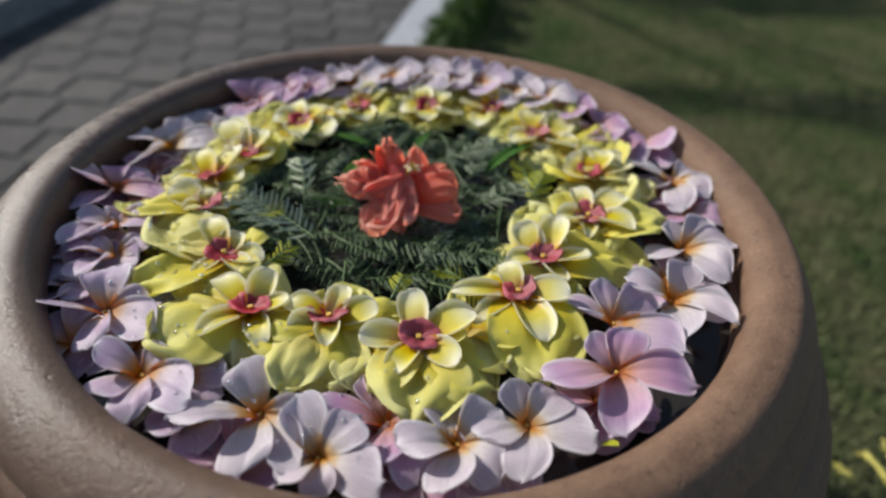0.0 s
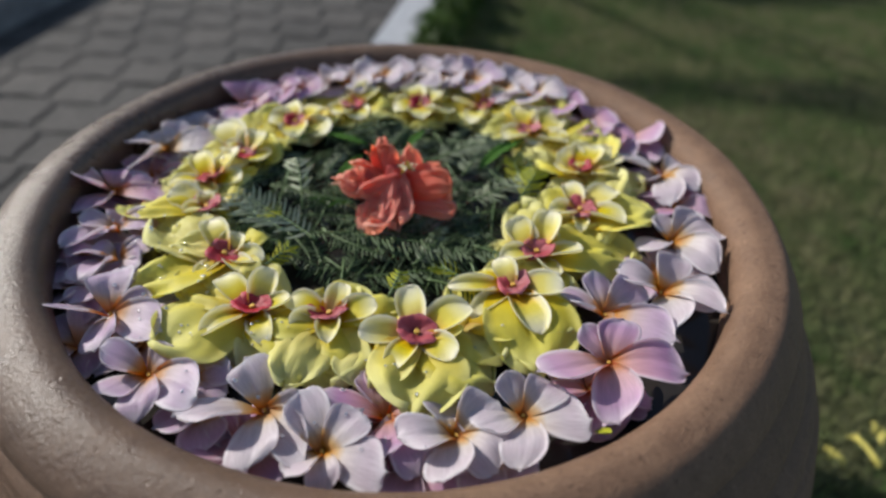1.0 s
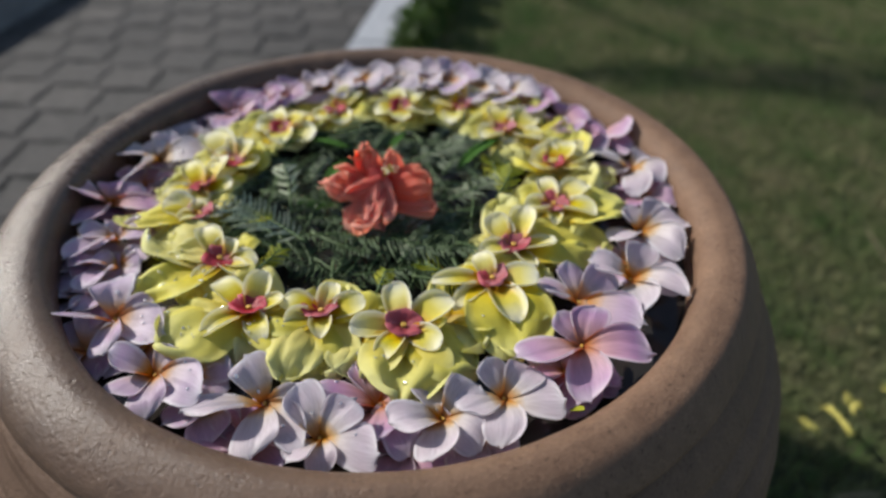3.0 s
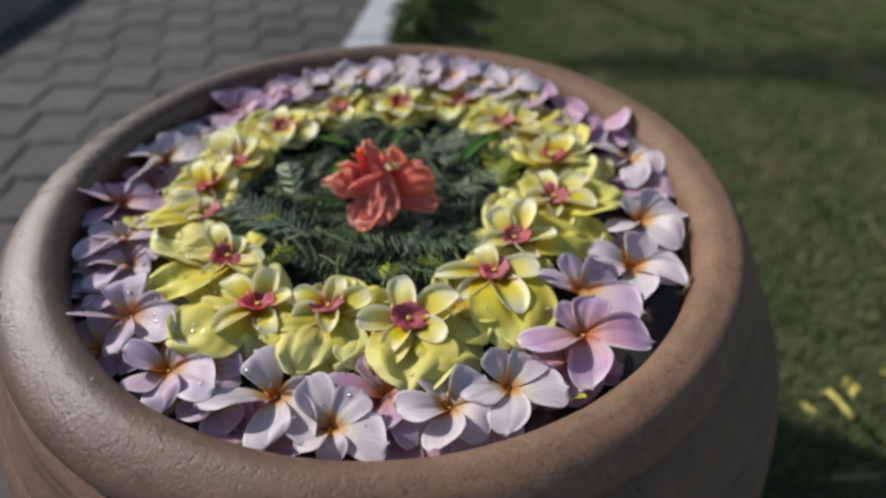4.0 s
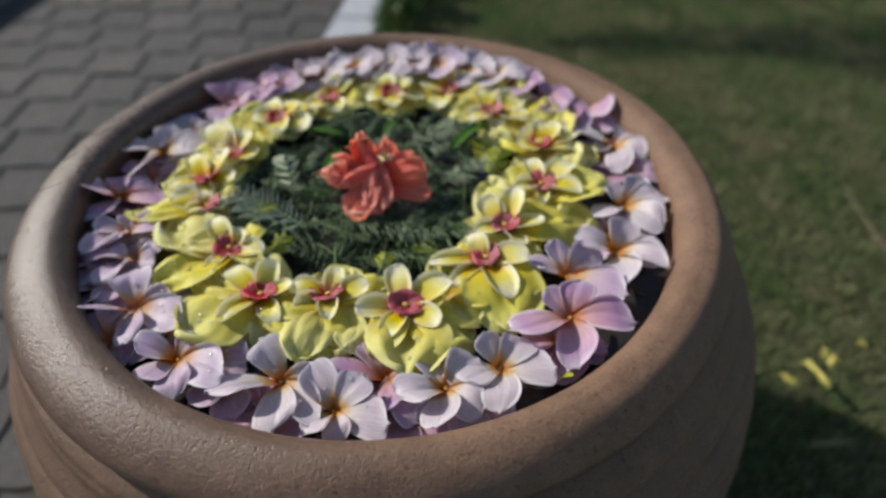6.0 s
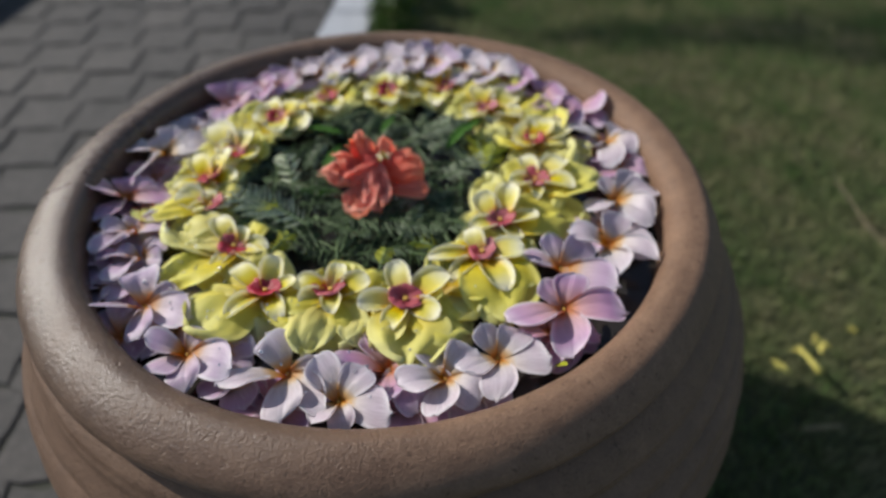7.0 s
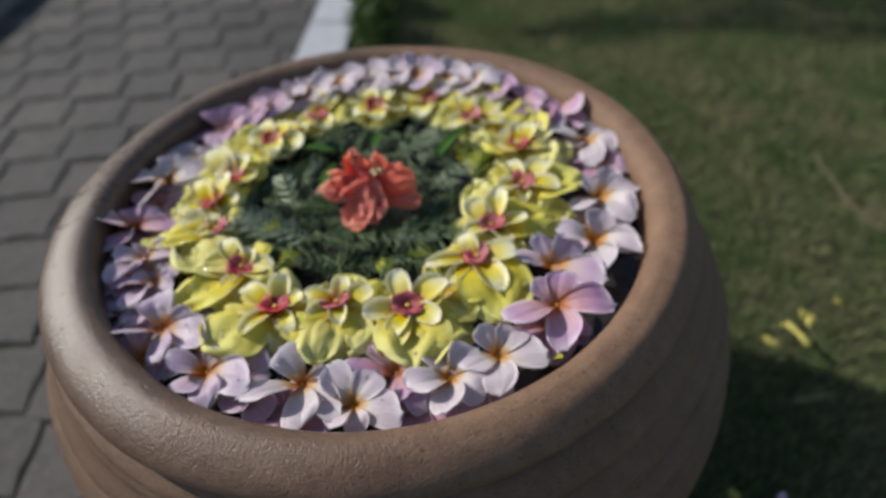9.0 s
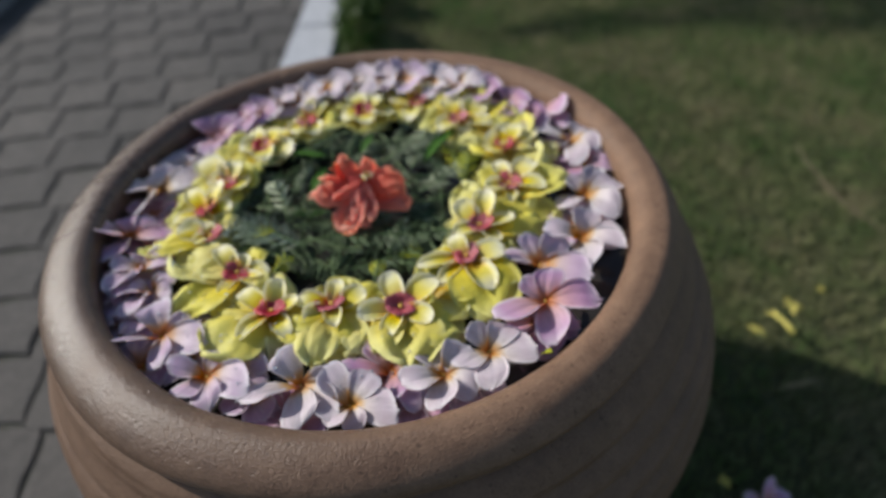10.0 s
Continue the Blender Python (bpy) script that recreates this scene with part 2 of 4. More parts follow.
# ---- mesh helpers ----
def mesh_from(name, verts, faces, mat, uvs=None, smooth=True):
    me = bpy.data.meshes.new(name)
    me.from_pydata([tuple(v) for v in verts], [], faces)
    me.materials.append(mat)
    if uvs is not None:
        layer = me.uv_layers.new(name="UVMap")
        idx = np.empty(len(me.loops), dtype=np.int32)
        me.loops.foreach_get("vertex_index", idx)
        layer.data.foreach_set("uv", np.asarray(uvs, dtype=np.float32)[idx].ravel())
    if smooth:
        me.polygons.foreach_set("use_smooth", [True] * len(me.polygons))
    me.update()
    return me


def part(name, mesh, parent, m=None, label=""):
    ob = new(name, mesh)
    ob.parent = parent
    if m is not None:
        ob.matrix_basis = m
    return tagged(ob, label=label) if label else ob


def shell(name, shape, nu, nv, thick, mat):
    """A thin closed sheet: shape(s, w) gives the upper side, s from 0 to 1 along it, w from -1 to 1 across it."""
    u = np.linspace(0, 1, nu)
    s, w = np.meshgrid(0.45 * u + 0.55 * np.sin(u * np.pi / 2), np.sin(np.linspace(-1, 1, nv) * 1.2) / math.sin(1.2), indexing="ij")
    top = np.stack(shape(s, w), -1)
    n = np.cross(np.gradient(top, axis=0), np.gradient(top, axis=1))
    n /= np.linalg.norm(n, axis=-1, keepdims=True) + 1e-12
    fade = np.clip(1.15 - np.maximum(np.abs(w), 2 * np.abs(s - 0.5)) ** 6, 0.15, 1)[..., None]
    low = top - n * thick * fade
    verts = np.concatenate([top.reshape(-1, 3), low.reshape(-1, 3)])
    uv = np.stack([s, (w + 1) / 2], -1).reshape(-1, 2)
    k, off, faces = (lambda i, j: i * nv + j), nu * nv, []
    for i in range(nu - 1):
        for j in range(nv - 1):
            q = (k(i, j), k(i + 1, j), k(i + 1, j + 1), k(i, j + 1))
            faces += [q, tuple(off + v for v in reversed(q))]
    loop = [k(i, 0) for i in range(nu)] + [k(nu - 1, j) for j in range(1, nv)] + [k(i, nv - 1) for i in range(nu - 2, -1, -1)] + [k(0, j) for j in range(nv - 2, 0, -1)]
    for a, b in zip(loop, loop[1:] + loop[:1]):
        faces.append((b, a, off + a, off + b))
    return mesh_from(name, verts, faces, mat, np.concatenate([uv, uv]))


def lathe(name, profile, steps, mat, wobble=None):
    verts, faces, n = [], [], len(profile)
    for i in range(steps):
        a = 2 * math.pi * i / steps
        for r, z in profile:
            rr, zz = wobble(a, r, z) if wobble else (r, z)
            verts.append((rr * math.cos(a), rr * math.sin(a), zz))
    for i in range(steps):
        for j in range(n - 1):
            a, b = i * n + j, (i + 1) % steps * n + j
            faces.append((a, b, b + 1, a + 1))
    return mesh_from(name, verts, faces, mat)


def tube(name, points, radii, mat, sides=7):
    verts, faces = [], []
    pts = [Vector(p) for p in points]
    for i, p in enumerate(pts):
        d = (pts[min(i + 1, len(pts) - 1)] - pts[max(i - 1, 0)]).normalized()
        a = d.orthogonal().normalized()
        b = d.cross(a)
        for k in range(sides):
            t = 2 * math.pi * k / sides
            verts.append(p + (a * math.cos(t) + b * math.sin(t)) * radii[i])
    for i in range(len(pts) - 1):
        for k in range(sides):
            k2 = (k + 1) % sides
            faces.append((i * sides + k, i * sides + k2, (i + 1) * sides + k2, (i + 1) * sides + k))
    faces.append(tuple(range(sides - 1, -1, -1)))
    faces.append(tuple((len(pts) - 1) * sides + k for k in range(sides)))
    return mesh_from(name, verts, faces, mat)


# ---- ground, kerb and step ----
SLANT = math.atan2(0.166, 0.986)  # the kerb runs ahead and a little to the right
ALONG, ACROSS = Vector((math.sin(SLANT), math.cos(SLANT), 0)), Vector((math.cos(SLANT), -math.sin(SLANT), 0))
EDGE = Vector((-0.174, 1.259, 0))  # on the kerb's edge towards the paving


def yard(u, v, z=0.0):
    """u across the kerb to the right, v along it, from EDGE."""
    return EDGE + ACROSS * u + ALONG * v + Vector((0, 0, z))


def slab(name, u0, u1, v0, v1, z0, z1, mat, bevel=0.004):
    bm = bmesh.new()
    low = [bm.verts.new(yard(u, v, z0)) for u, v in ((u0, v0), (u1, v0), (u1, v1), (u0, v1))]
    face = bm.faces.new(low)
    ex = bmesh.ops.extrude_face_region(bm, geom=[face])
    bmesh.ops.translate(bm, verts=[g for g in ex["geom"] if isinstance(g, bmesh.types.BMVert)], vec=(0, 0, z1 - z0))
    bmesh.ops.recalc_face_normals(bm, faces=bm.faces)
    top = [e for e in bm.edges if all(abs(v.co.z - z1) < 1e-6 for v in e.verts)]
    bmesh.ops.bevel(bm, geom=top, offset=bevel, segments=2, affect="EDGES")
    me = bpy.data.meshes.new(name)
    bm.to_mesh(me)
    bm.free()
    me.materials.append(mat)
    return new(name, me)


ground = new("ground", mesh_from("ground", [(-300, -300, -0.02), (300, -300, -0.02), (300, 300, -0.02), (-300, 300, -0.02)], [(0, 1, 2, 3)], LAWN, smooth=False))
tagged(ground, "green lawn soil reaching to the horizon", "ground", kind="structure")
bed = slab("paving_bed", -4.5, 0.0, -6.0, 9.0, -0.03, -0.006, BED)
tagged(bed, "dark sandy bed in the joints of the paving", "paving", kind="structure")
for k in range(15):
    v0 = -6.0 + k
    kerb = slab("kerb", 0.0, 0.123, v0 + 0.002, v0 + 0.998, -0.05, 0.002, KERB)
    tagged(kerb, "pale grey concrete kerb between paving and lawn", "kerb", kind="structure")
step = slab("step", -4.5, -0.92, -6.0, 9.0, -0.03, 0.075, STEP, 0.006)
tagged(step, "low grey concrete step along the paving", "step", kind="structure")

# ---- the pot ----

def pot_wobble(a, r, z):
    n = noise.noise(Vector((math.cos(a) * 2.2, math.sin(a) * 2.2, z * 9)))
    n2 = noise.noise(Vector((math.cos(a) * 9, math.sin(a) * 9, z * 40)))
    return r * (1 + 0.004 * n + 0.0015 * n2), z + 0.0012 * n


BODY = ((0.0, 0.186), (0.05, 0.222), (0.10, 0.248), (0.15, 0.268), (0.20, 0.284), (0.25, 0.2935), (0.28, 0.297), (0.31, 0.2965), (0.335, 0.2925), (0.355, 0.2845), (0.375, 0.2725), (0.388, 0.2625), (0.394, 0.255), (0.398, 0.246))
PITCH = 0.0245  # the thrower's line winds down round the pot


def body_radius(z):
    return float(np.interp(z, [p[0] for p in BODY], [p[1] for p in BODY]))


def body_wobble(a, r, z):
    turn = (math.degrees(a) - 90) % 360 - 125
    t = ((z - 0.352) / PITCH + turn / 360) % 1.0
    keep = min(1.0, max(0.0, (0.380 - z) / 0.014)) if r > 0.2 and z < 0.38 else 0.0
    r, z = pot_wobble(a, r, z)
    low = min(1.0, max(0.0, (0.345 - z) / 0.08))
    r += 0.007 * low * (1 + math.cos(a)) * (1 if r > 0.15 and z < 0.39 else 0)
    if 0.2 < r and z < 0.385:
        r -= 0.006 * max(0.0, -math.cos(a)) * min(1.0, max(0.0, (z - 0.22) / 0.06)) * min(1.0, (0.395 - z) / 0.03)
    return r - (0.0058 + 0.0050 * max(0.0, math.cos(a))) * keep * (1 - abs(math.sin(math.pi * t)) ** 0.6), z


body_profile = [(0.0, 0.0), (0.175, 0.0), (0.180, 0.008)] + [(body_radius(0.014 + 0.382 * i / 180), 0.014 + 0.382 * i / 180) for i in range(181)]
inner_profile = [(0.225, 0.398), (0.216, 0.392), (0.217, 0.375), (0.222, 0.33), (0.21, 0.22), (0.12, 0.16), (0.0, 0.15)]
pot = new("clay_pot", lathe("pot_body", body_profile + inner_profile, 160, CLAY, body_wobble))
pot.matrix_basis = Matrix.Translation((0.0028, 0, 0)) @ Matrix.Diagonal((1.021, 1, 1, 1))  # thrown a little oval
tagged(pot, "wide round brown fired-clay pot with ridged sides, filled with water", "pot")



def roll(t):
    # a long outer slope, a tight inner edge
    c, q = math.cos(t), math.sin(t)
    r = 0.2330 + (0.0262 if c > 0 else 0.0168) * c
    return r, (0.4277 - (0.0195 * (0.75 * (1 - q) + 0.25 * c) if c > 0 else 0.0190 * (1 - q))) if q > 0 else ((0.4082 if c > 0 else 0.4087) + (0.021 if c > 0 else 0.022) * q)


def rim_wobble(a, r, z):
    # the inner edge is flatter on the side towards the paving, the outer edge sharper on the other
    f = min(1.0, max(0.0, (r - 0.2330) / 0.0262)) if z > 0.4083 else 0.0
    flat = 0.0195 * (0.75 * (1 - math.sqrt(1 - f * f)) + 0.25 * f - (max(0.0, f - 0.36) / 0.64) ** 1.3) * max(0.0, math.cos(a))
    r, z = pot_wobble(a, r, z + flat)
    inner = min(1.0, max(0.0, (0.233 - r) / 0.0168)) * max(0.0, -math.cos(a)) * min(1.0, max(0.0, (z - 0.404) / 0.006))
    return r - 0.0026 * max(0.0, math.cos(a)) * min(1.0, max(0.0, (r - 0.233) / 0.024)), z + 0.007 * inner ** 1.5


ring = [roll(2 * math.pi * k / 48) for k in range(49)]
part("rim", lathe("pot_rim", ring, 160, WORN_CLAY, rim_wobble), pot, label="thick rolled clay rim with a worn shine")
WATER_Z = 0.389
water = new("water", lathe("water", [(0.0, WATER_Z), (0.10, WATER_Z), (0.2165, WATER_Z)], 96, WATER))
water.matrix_basis = pot.matrix_basis
tagged(water, "dark still water filling the clay pot", "water", kind="structure")


# ---- flowers ----
def obovate(s, peak, base, power=1.2, blunt=2.3):
    """The half width of a petal that is broadest at peak, from 0 to 1."""
    grow = np.sin(np.pi / 2 * np.clip(s / peak, 0, 1)) ** power
    close = np.sqrt(np.clip(1 - (np.clip(s - peak, 0, 1) / (1 - peak)) ** blunt, 0, 1) + 0.0006)
    return (base + (1 - base) * grow) * close


def frangipani_petal(k, mat):
    rng = random.Random(k)
    camber, cup, twist, lip = rng.uniform(0.0, 0.13), rng.uniform(-0.07, 0.10), rng.uniform(0.04, 0.16), rng.uniform(0.035, 0.060)
    skew, sway, turn, peak = rng.uniform(-0.16, -0.02), rng.uniform(0.0, 0.08), rng.uniform(0, 6), rng.uniform(0.64, 0.78)
    blunt, crease, apex, droop = rng.uniform(1.6, 2.4), rng.uniform(0.01, 0.05), rng.uniform(0.02, 0.09), rng.uniform(-0.02, 0.11)
    off = rng.uniform(-0.4, 0.3)

    def shape(s, w):
        hw = obovate(s, peak, 0.17, 1.05, blunt)
        # the upper margin is rolled over, most of all near the throat
        bent, thin = np.clip((w - 0.72) / 0.28, 0, 1) * 2.3, lip * np.clip(1.25 - s, 0, 1) * (0.35 + hw)
        x = 0.96 * s + skew * w * hw * s ** 2 + apex * np.exp(-((w - off) / 0.30) ** 2) * np.clip((s - 0.7) / 0.3, 0, 1) ** 2
        y = 0.5 * np.minimum(w, 0.72 + 0.28 * s ** 2) * hw + thin * np.sin(bent) + sway * np.sin(np.pi * s) * s
        z = camber * 4 * s * (1 - s) + cup * w ** 2 * hw + twist * np.minimum(w, 0.8) * hw + thin * (1 - np.cos(bent))
        z = z - 0.10 * (1 - s) ** 4 + 0.010 * np.sin(5 * w + 4 * s + turn) * s + 0.018 * np.sin(7 * s + turn + 2 * w) * s - droop * np.clip((s - 0.62) / 0.38, 0, 1) ** 2 - crease * np.exp(-((w - 0.1) / 0.16) ** 2) * np.sin(np.pi * s)
        return x, y, z

    return shell("frangipani_petal", shape, 17, 19, 0.014, mat)


def allamanda_petal(k, mat):
    rng = random.Random(50 + k)
    b, bow, turn, arch = rng.uniform(0, 6), rng.uniform(0.06, 0.13), rng.choice((-1, 1)), rng.uniform(-0.10, 0.10)
    peak, blunt = rng.uniform(0.50, 0.66), rng.uniform(1.5, 2.4)

    def shape(s, w):
        hw = obovate(s, peak, 0.42, 0.8, blunt)
        fold = np.array([[noise.noise(Vector((1.9 * p + 3 * k, 1.5 * q + b, 1.7))) for p, q in zip(rs, rw)] for rs, rw in zip(s, w)])
        fine = np.array([[noise.noise(Vector((5.5 * p + 2 * k, 4.5 * q + b, 4.1))) for p, q in zip(rs, rw)] for rs, rw in zip(s, w)])
        z = bow * 4 * s * (1 - s) + 0.30 * fold * s + 0.055 * fine * s + 0.05 * np.sin(7 * w + b) * s ** 3 - 0.03 * np.exp(-(w / 0.13) ** 2) * np.sin(np.pi * s) + arch * w ** 2 * np.sin(np.pi * (0.2 + 0.7 * s)) + 0.06 * turn * w * hw
        x = s * (1 + 0.03 * np.cos(4 * w + b) + 0.05 * np.sin(9 * w + 2 * b) * s ** 3) + turn * 0.10 * w * hw * s ** 2
        return x, 0.5 * w * hw * (1 + 0.04 * np.sin(6 * s + b)) + turn * 0.05 * np.sin(np.pi * s), z

    return shell("allamanda_petal", shape, 22, 23, 0.012, mat)


def cream_petal(k, mat):
    rng = random.Random(90 + k)
    cup, hook, camber, side = rng.uniform(0.0, 0.12), rng.uniform(-0.10, 0.08), rng.uniform(0.0, 0.12), rng.uniform(-0.12, 0.12)

    def shape(s, w):
        hw = obovate(s, 0.60, 0.28, 1.0)
        edge = np.clip((np.abs(w) - 0.55) / 0.45, 0, 1)
        z = camber * 4 * s * (1 - s) + cup * w ** 2 * hw + 0.06 * edge ** 2 * hw + hook * np.clip((s - 0.7) / 0.3, 0, 1) ** 2 + side * w * hw
        return s - 0.4 * max(hook, 0) * np.clip((s - 0.8) / 0.2, 0, 1) ** 2, 0.5 * w * hw * (1 - 0.10 * edge ** 2), z + 0.012 * np.sin(6 * s + 4 * w + k)

    return shell("cream_petal", shape, 13, 13, 0.022, mat)


def bract(k):
    rng = random.Random(130 + k)
    b, c, deep = rng.uniform(0, 6), rng.uniform(0, 6), rng.uniform(0.30, 0.52)

    def shape(s, w):
        r, a = 0.16 + 0.84 * s, w * 1.78 * (0.85 + 0.15 * s)
        folds = np.array([[noise.noise(Vector((2.2 * p + 3 * k, 2.4 * q + b, 1.3))) for p, q in zip(rs, rw)] for rs, rw in zip(s, w)])
        r = r * (1 + 0.10 * np.cos(3 * a + b) * s + 0.06 * np.sin(5 * a + c) * s)
        return r * np.cos(a), r * np.sin(a), deep * s ** 1.5 - 0.22 * s ** 4 + 0.08 * np.cos(4 * a + c) * s ** 2 + 0.26 * folds * s + 0.04 * np.sin(11 * a + 2 * s) * s

    return shell("bract", shape, 10, 21, 0.04, RED)


FRANGIPANI = {t: [frangipani_petal(k, m) for k in range(14)] for t, m in (("white", WHITE), ("blush", BLUSH), ("pink", PINK))}
ALLAMANDA = [allamanda_petal(k, YELLOW) for k in range(9)]
CREAM_PETALS = [cream_petal(k, CREAM) for k in range(9)]
BRACTS = [bract(k) for k in range(6)]
THROAT = lathe("throat", [(0.012, -0.30), (0.035, -0.26), (0.05, -0.10), (0.045, -0.05), (0.03, -0.06), (0.0, -0.08)], 12, STAMEN)
BUTTON = lathe("button", [(0.26, 0.0), (0.28, 0.14), (0.20, 0.24), (0.12, 0.22), (0.0, 0.19)], 14, STAMEN)


def leaned(x, y, z, lean_to, lean):
    a = radians(lean_to)
    return Matrix.Translation((x, y, z)) @ Matrix.Rotation(radians(lean), 4, Vector((-math.sin(a), math.cos(a), 0)))


def root(name, m, label, category, group):
    ob = new(name)
    ob.empty_display_size = 0.02
    ob.matrix_basis = m
    return tagged(ob, label, category, group)


flower_count = [0]
TONES = {"white": "white frangipani flower with a yellow throat floating on dark water",
         "blush": "pale lilac frangipani flower with an orange throat, wet with drops",
         "pink": "pink frangipani flower with an orange throat floating on dark water"}


def petal_pose(heading, long, rise, wide, roll=0.0):
    """A petal that reaches out from its flower's centre; long and wide are in millimetres."""
    long, wide = long / 1000, wide / 1000
    return Matrix.Rotation(radians(heading), 4, "Z") @ Matrix.Rotation(radians(-rise), 4, "Y") @ Matrix.Rotation(radians(roll), 4, "X") @ Matrix.Diagonal((long, wide, 0.5 * long + 0.018, 1))


def frangipani(x, y, z, tone, petals, label="", group="ring of frangipani"):
    """petals: heading, length, rise and width of each."""
    flower_count[0] += 1
    rng = random.Random(1000 + flower_count[0])
    kind = "white" if tone < 0.3 else "blush" if tone < 0.58 else "pink"
    thing = root("frangipani", Matrix.Translation((x, y, z)), label or TONES[kind], "flower", group)
    part("throat", THROAT, thing, Matrix.Scale(0.020, 4))
    for heading, long, rise, wide in petals:
        part("petal", rng.choice(FRANGIPANI[kind]), thing, petal_pose(heading, long, rise, wide, rng.uniform(-7, 7)))
    return thing


def even_frangipani(x, y, z, size, spin, tone, up=0):
    """A flower whose petals stand evenly; up: how steeply the first one rises."""
    rng = random.Random(4000 + flower_count[0])
    petals = []
    for k in range(5):
        heading, long = spin + 72 * k + rng.uniform(-8, 8), size * rng.uniform(0.92, 1.04)
        a = radians(heading)
        over = max(0.0, math.hypot(x + long * math.cos(a), y + long * math.sin(a)) - 0.208)
        rise = up if up and k == 0 else (8 + 13 * math.cos(a) + rng.uniform(-5, 7) if y > 0.12 else rng.uniform(0, 9) + min(9, over * 500))
        petals.append((heading, 1000 * long * (1 if up and k == 0 else 1 - min(0.25, over * (6 if y > 0.12 else 9))), rise, 1000 * (0.012 + 0.42 * long)))
    return frangipani(x, y, z, tone, petals)


def yellow_stack(x, y, z, creams, broads):
    """A broad yellow flower, a cream-edged one on it and a red one on top; creams and broads: their petals."""
    flower_count[0] += 1
    rng = random.Random(2000 + flower_count[0])
    low = root("allamanda", Matrix.Translation((x, y, z)), "broad bright yellow allamanda flower lying on the water", "flower", "ring of yellow allamanda")
    for heading, long, rise, wide in broads:
        part("petal", rng.choice(ALLAMANDA), low, petal_pose(heading, long, rise, wide, rng.uniform(-8, 8)))
    # the petals that lie hidden below fill the wide gaps
    turn = sorted(h % 360 for h, *_ in broads)
    for a, b in zip(turn, turn[1:] + [turn[0] + 360]):
        for k in range(1, round((b - a) / 80)):
            way = a + (b - a) * k / round((b - a) / 80)
            inward = -(x * math.cos(radians(way)) + y * math.sin(radians(way))) / math.hypot(x, y)
            part("petal", rng.choice(ALLAMANDA), low, petal_pose(way, rng.uniform(30, 36) - 8 * max(0.0, inward), rng.uniform(-12, -3) if y < 0 else rng.uniform(-3, 3), 38))
    mid = root("cream_frangipani", Matrix.Translation((x, y, 0.408)), "small yellow flower with cream petal edges on an allamanda", "flower", "ring of cream-edged flowers")
    for heading, long, rise, wide in creams:
        part("petal", rng.choice(CREAM_PETALS), mid, petal_pose(heading, long, rise, wide * (1.15 if y > 0.05 else 1), rng.uniform(-6, 6)))
    top = root("red_euphorbia", leaned(x, y, 0.4112, rng.uniform(0, 360), rng.uniform(2, 20)), "small round red flower with a yellow centre on a yellow one", "flower", "red flower centres")
    turn = rng.uniform(0, 180)
    for k in range(2):
        part("bract", rng.choice(BRACTS), top, Matrix.Translation((0, 0, 0.0007 * k)) @ Matrix.Rotation(radians(turn + 180 * k), 4, "Z") @ Matrix.Rotation(radians(-4), 4, "Y") @ Matrix.Scale(0.0106 if y < 0.05 else 0.0098, 4))
    part("button", BUTTON, top, Matrix.Translation((0, 0, 0.001)) @ Matrix.Scale(0.0060, 4), "yellow button")


frangipani(-0.054, -0.168, 0.403, 0.25, ((-162, 42.4, 14, 23.5), (122, 29.2, 24, 26.0), (-11, 27.0, 9, 17.6), (-48, 40.5, 6, 21.1), (-89, 35.5, 6, 25.2)))
frangipani(-0.021, -0.191, 0.405, 0.22, ((120, 32.5, 18, 24.4), (43, 26.3, 22, 21.8), (-21, 35.0, 10, 26.0), (-80, 21.5, 0, 17.6), (-134, 21.0, 5, 17.6)))
frangipani(0.008, -0.165, 0.398, 0.62, ((173, 36.3, 16, 22.7), (124, 28.8, 12, 18.5), (-90, 30.5, 11, 21.8), (-61, 38.3, 3, 23.5), (27, 19.9, 0, 17.6)))
frangipani(0.043, -0.177, 0.402, 0.10, ((-166, 31.0, 15, 23.5), (116, 26.3, 2, 21.8), (39, 27.7, 13, 25.2), (-47, 29.1, 8, 23.5), (-100, 30.9, 11, 24.4)))
frangipani(0.077, -0.165, 0.404, 0.08, ((116, 24.2, 24, 23.5), (38, 25.0, 19, 21.8), (-156, 28.4, 8, 21.8), (-11, 33.7, 14, 25.2), (-98, 34.2, 10, 23.5)))
frangipani(0.124, -0.135, 0.413, 0.65, ((-162, 42.5, 5, 25.2), (126, 24.4, 19, 21.8), (65, 27.4, 21, 23.5), (-13, 40.2, 7, 23.5), (-93, 41.1, 3, 26.0)))
frangipani(0.116, -0.141, 0.397, 0.72, ((-166, 23.5, 5, 17.6), (-97, 35.2, 7, 18.4), (-126, 28.5, 0, 17.6), (-15, 32.1, 11, 17.6), (20, 21.1, 0, 17.6)))
frangipani(0.132, -0.090, 0.403, 0.50, ((163, 29.1, 12, 20.2), (99, 31.4, 15, 21.8), (39, 32.3, 14, 21.8), (-36, 44.1, 10, 26.0), (-14, 19.2, -12, 17.6)))
frangipani(0.170, -0.070, 0.405, 0.12, ((165, 31.3, 15, 22.7), (59, 30.4, 19, 24.4), (-16, 35.8, 13, 23.5), (-45, 42.4, 16, 16.8), (-93, 39.0, 9, 25.2)))
frangipani(0.189, -0.020, 0.405, 0.24, ((-151, 30.8, 11, 21.8), (113, 22.8, 20, 21.0), (50, 33.0, 18, 20.2), (1, 33.7, 17, 21.8), (-61, 41.7, 11, 26.9)))
frangipani(0.203, 0.025, 0.403, 0.80, ((23, 26.3, 18, 17.6), (-38, 28.9, 12, 17.6), (-133, 35.1, 10, 18.3), (153, 28.0, 4, 17.6), (67, 27.8, 0, 17.6)))
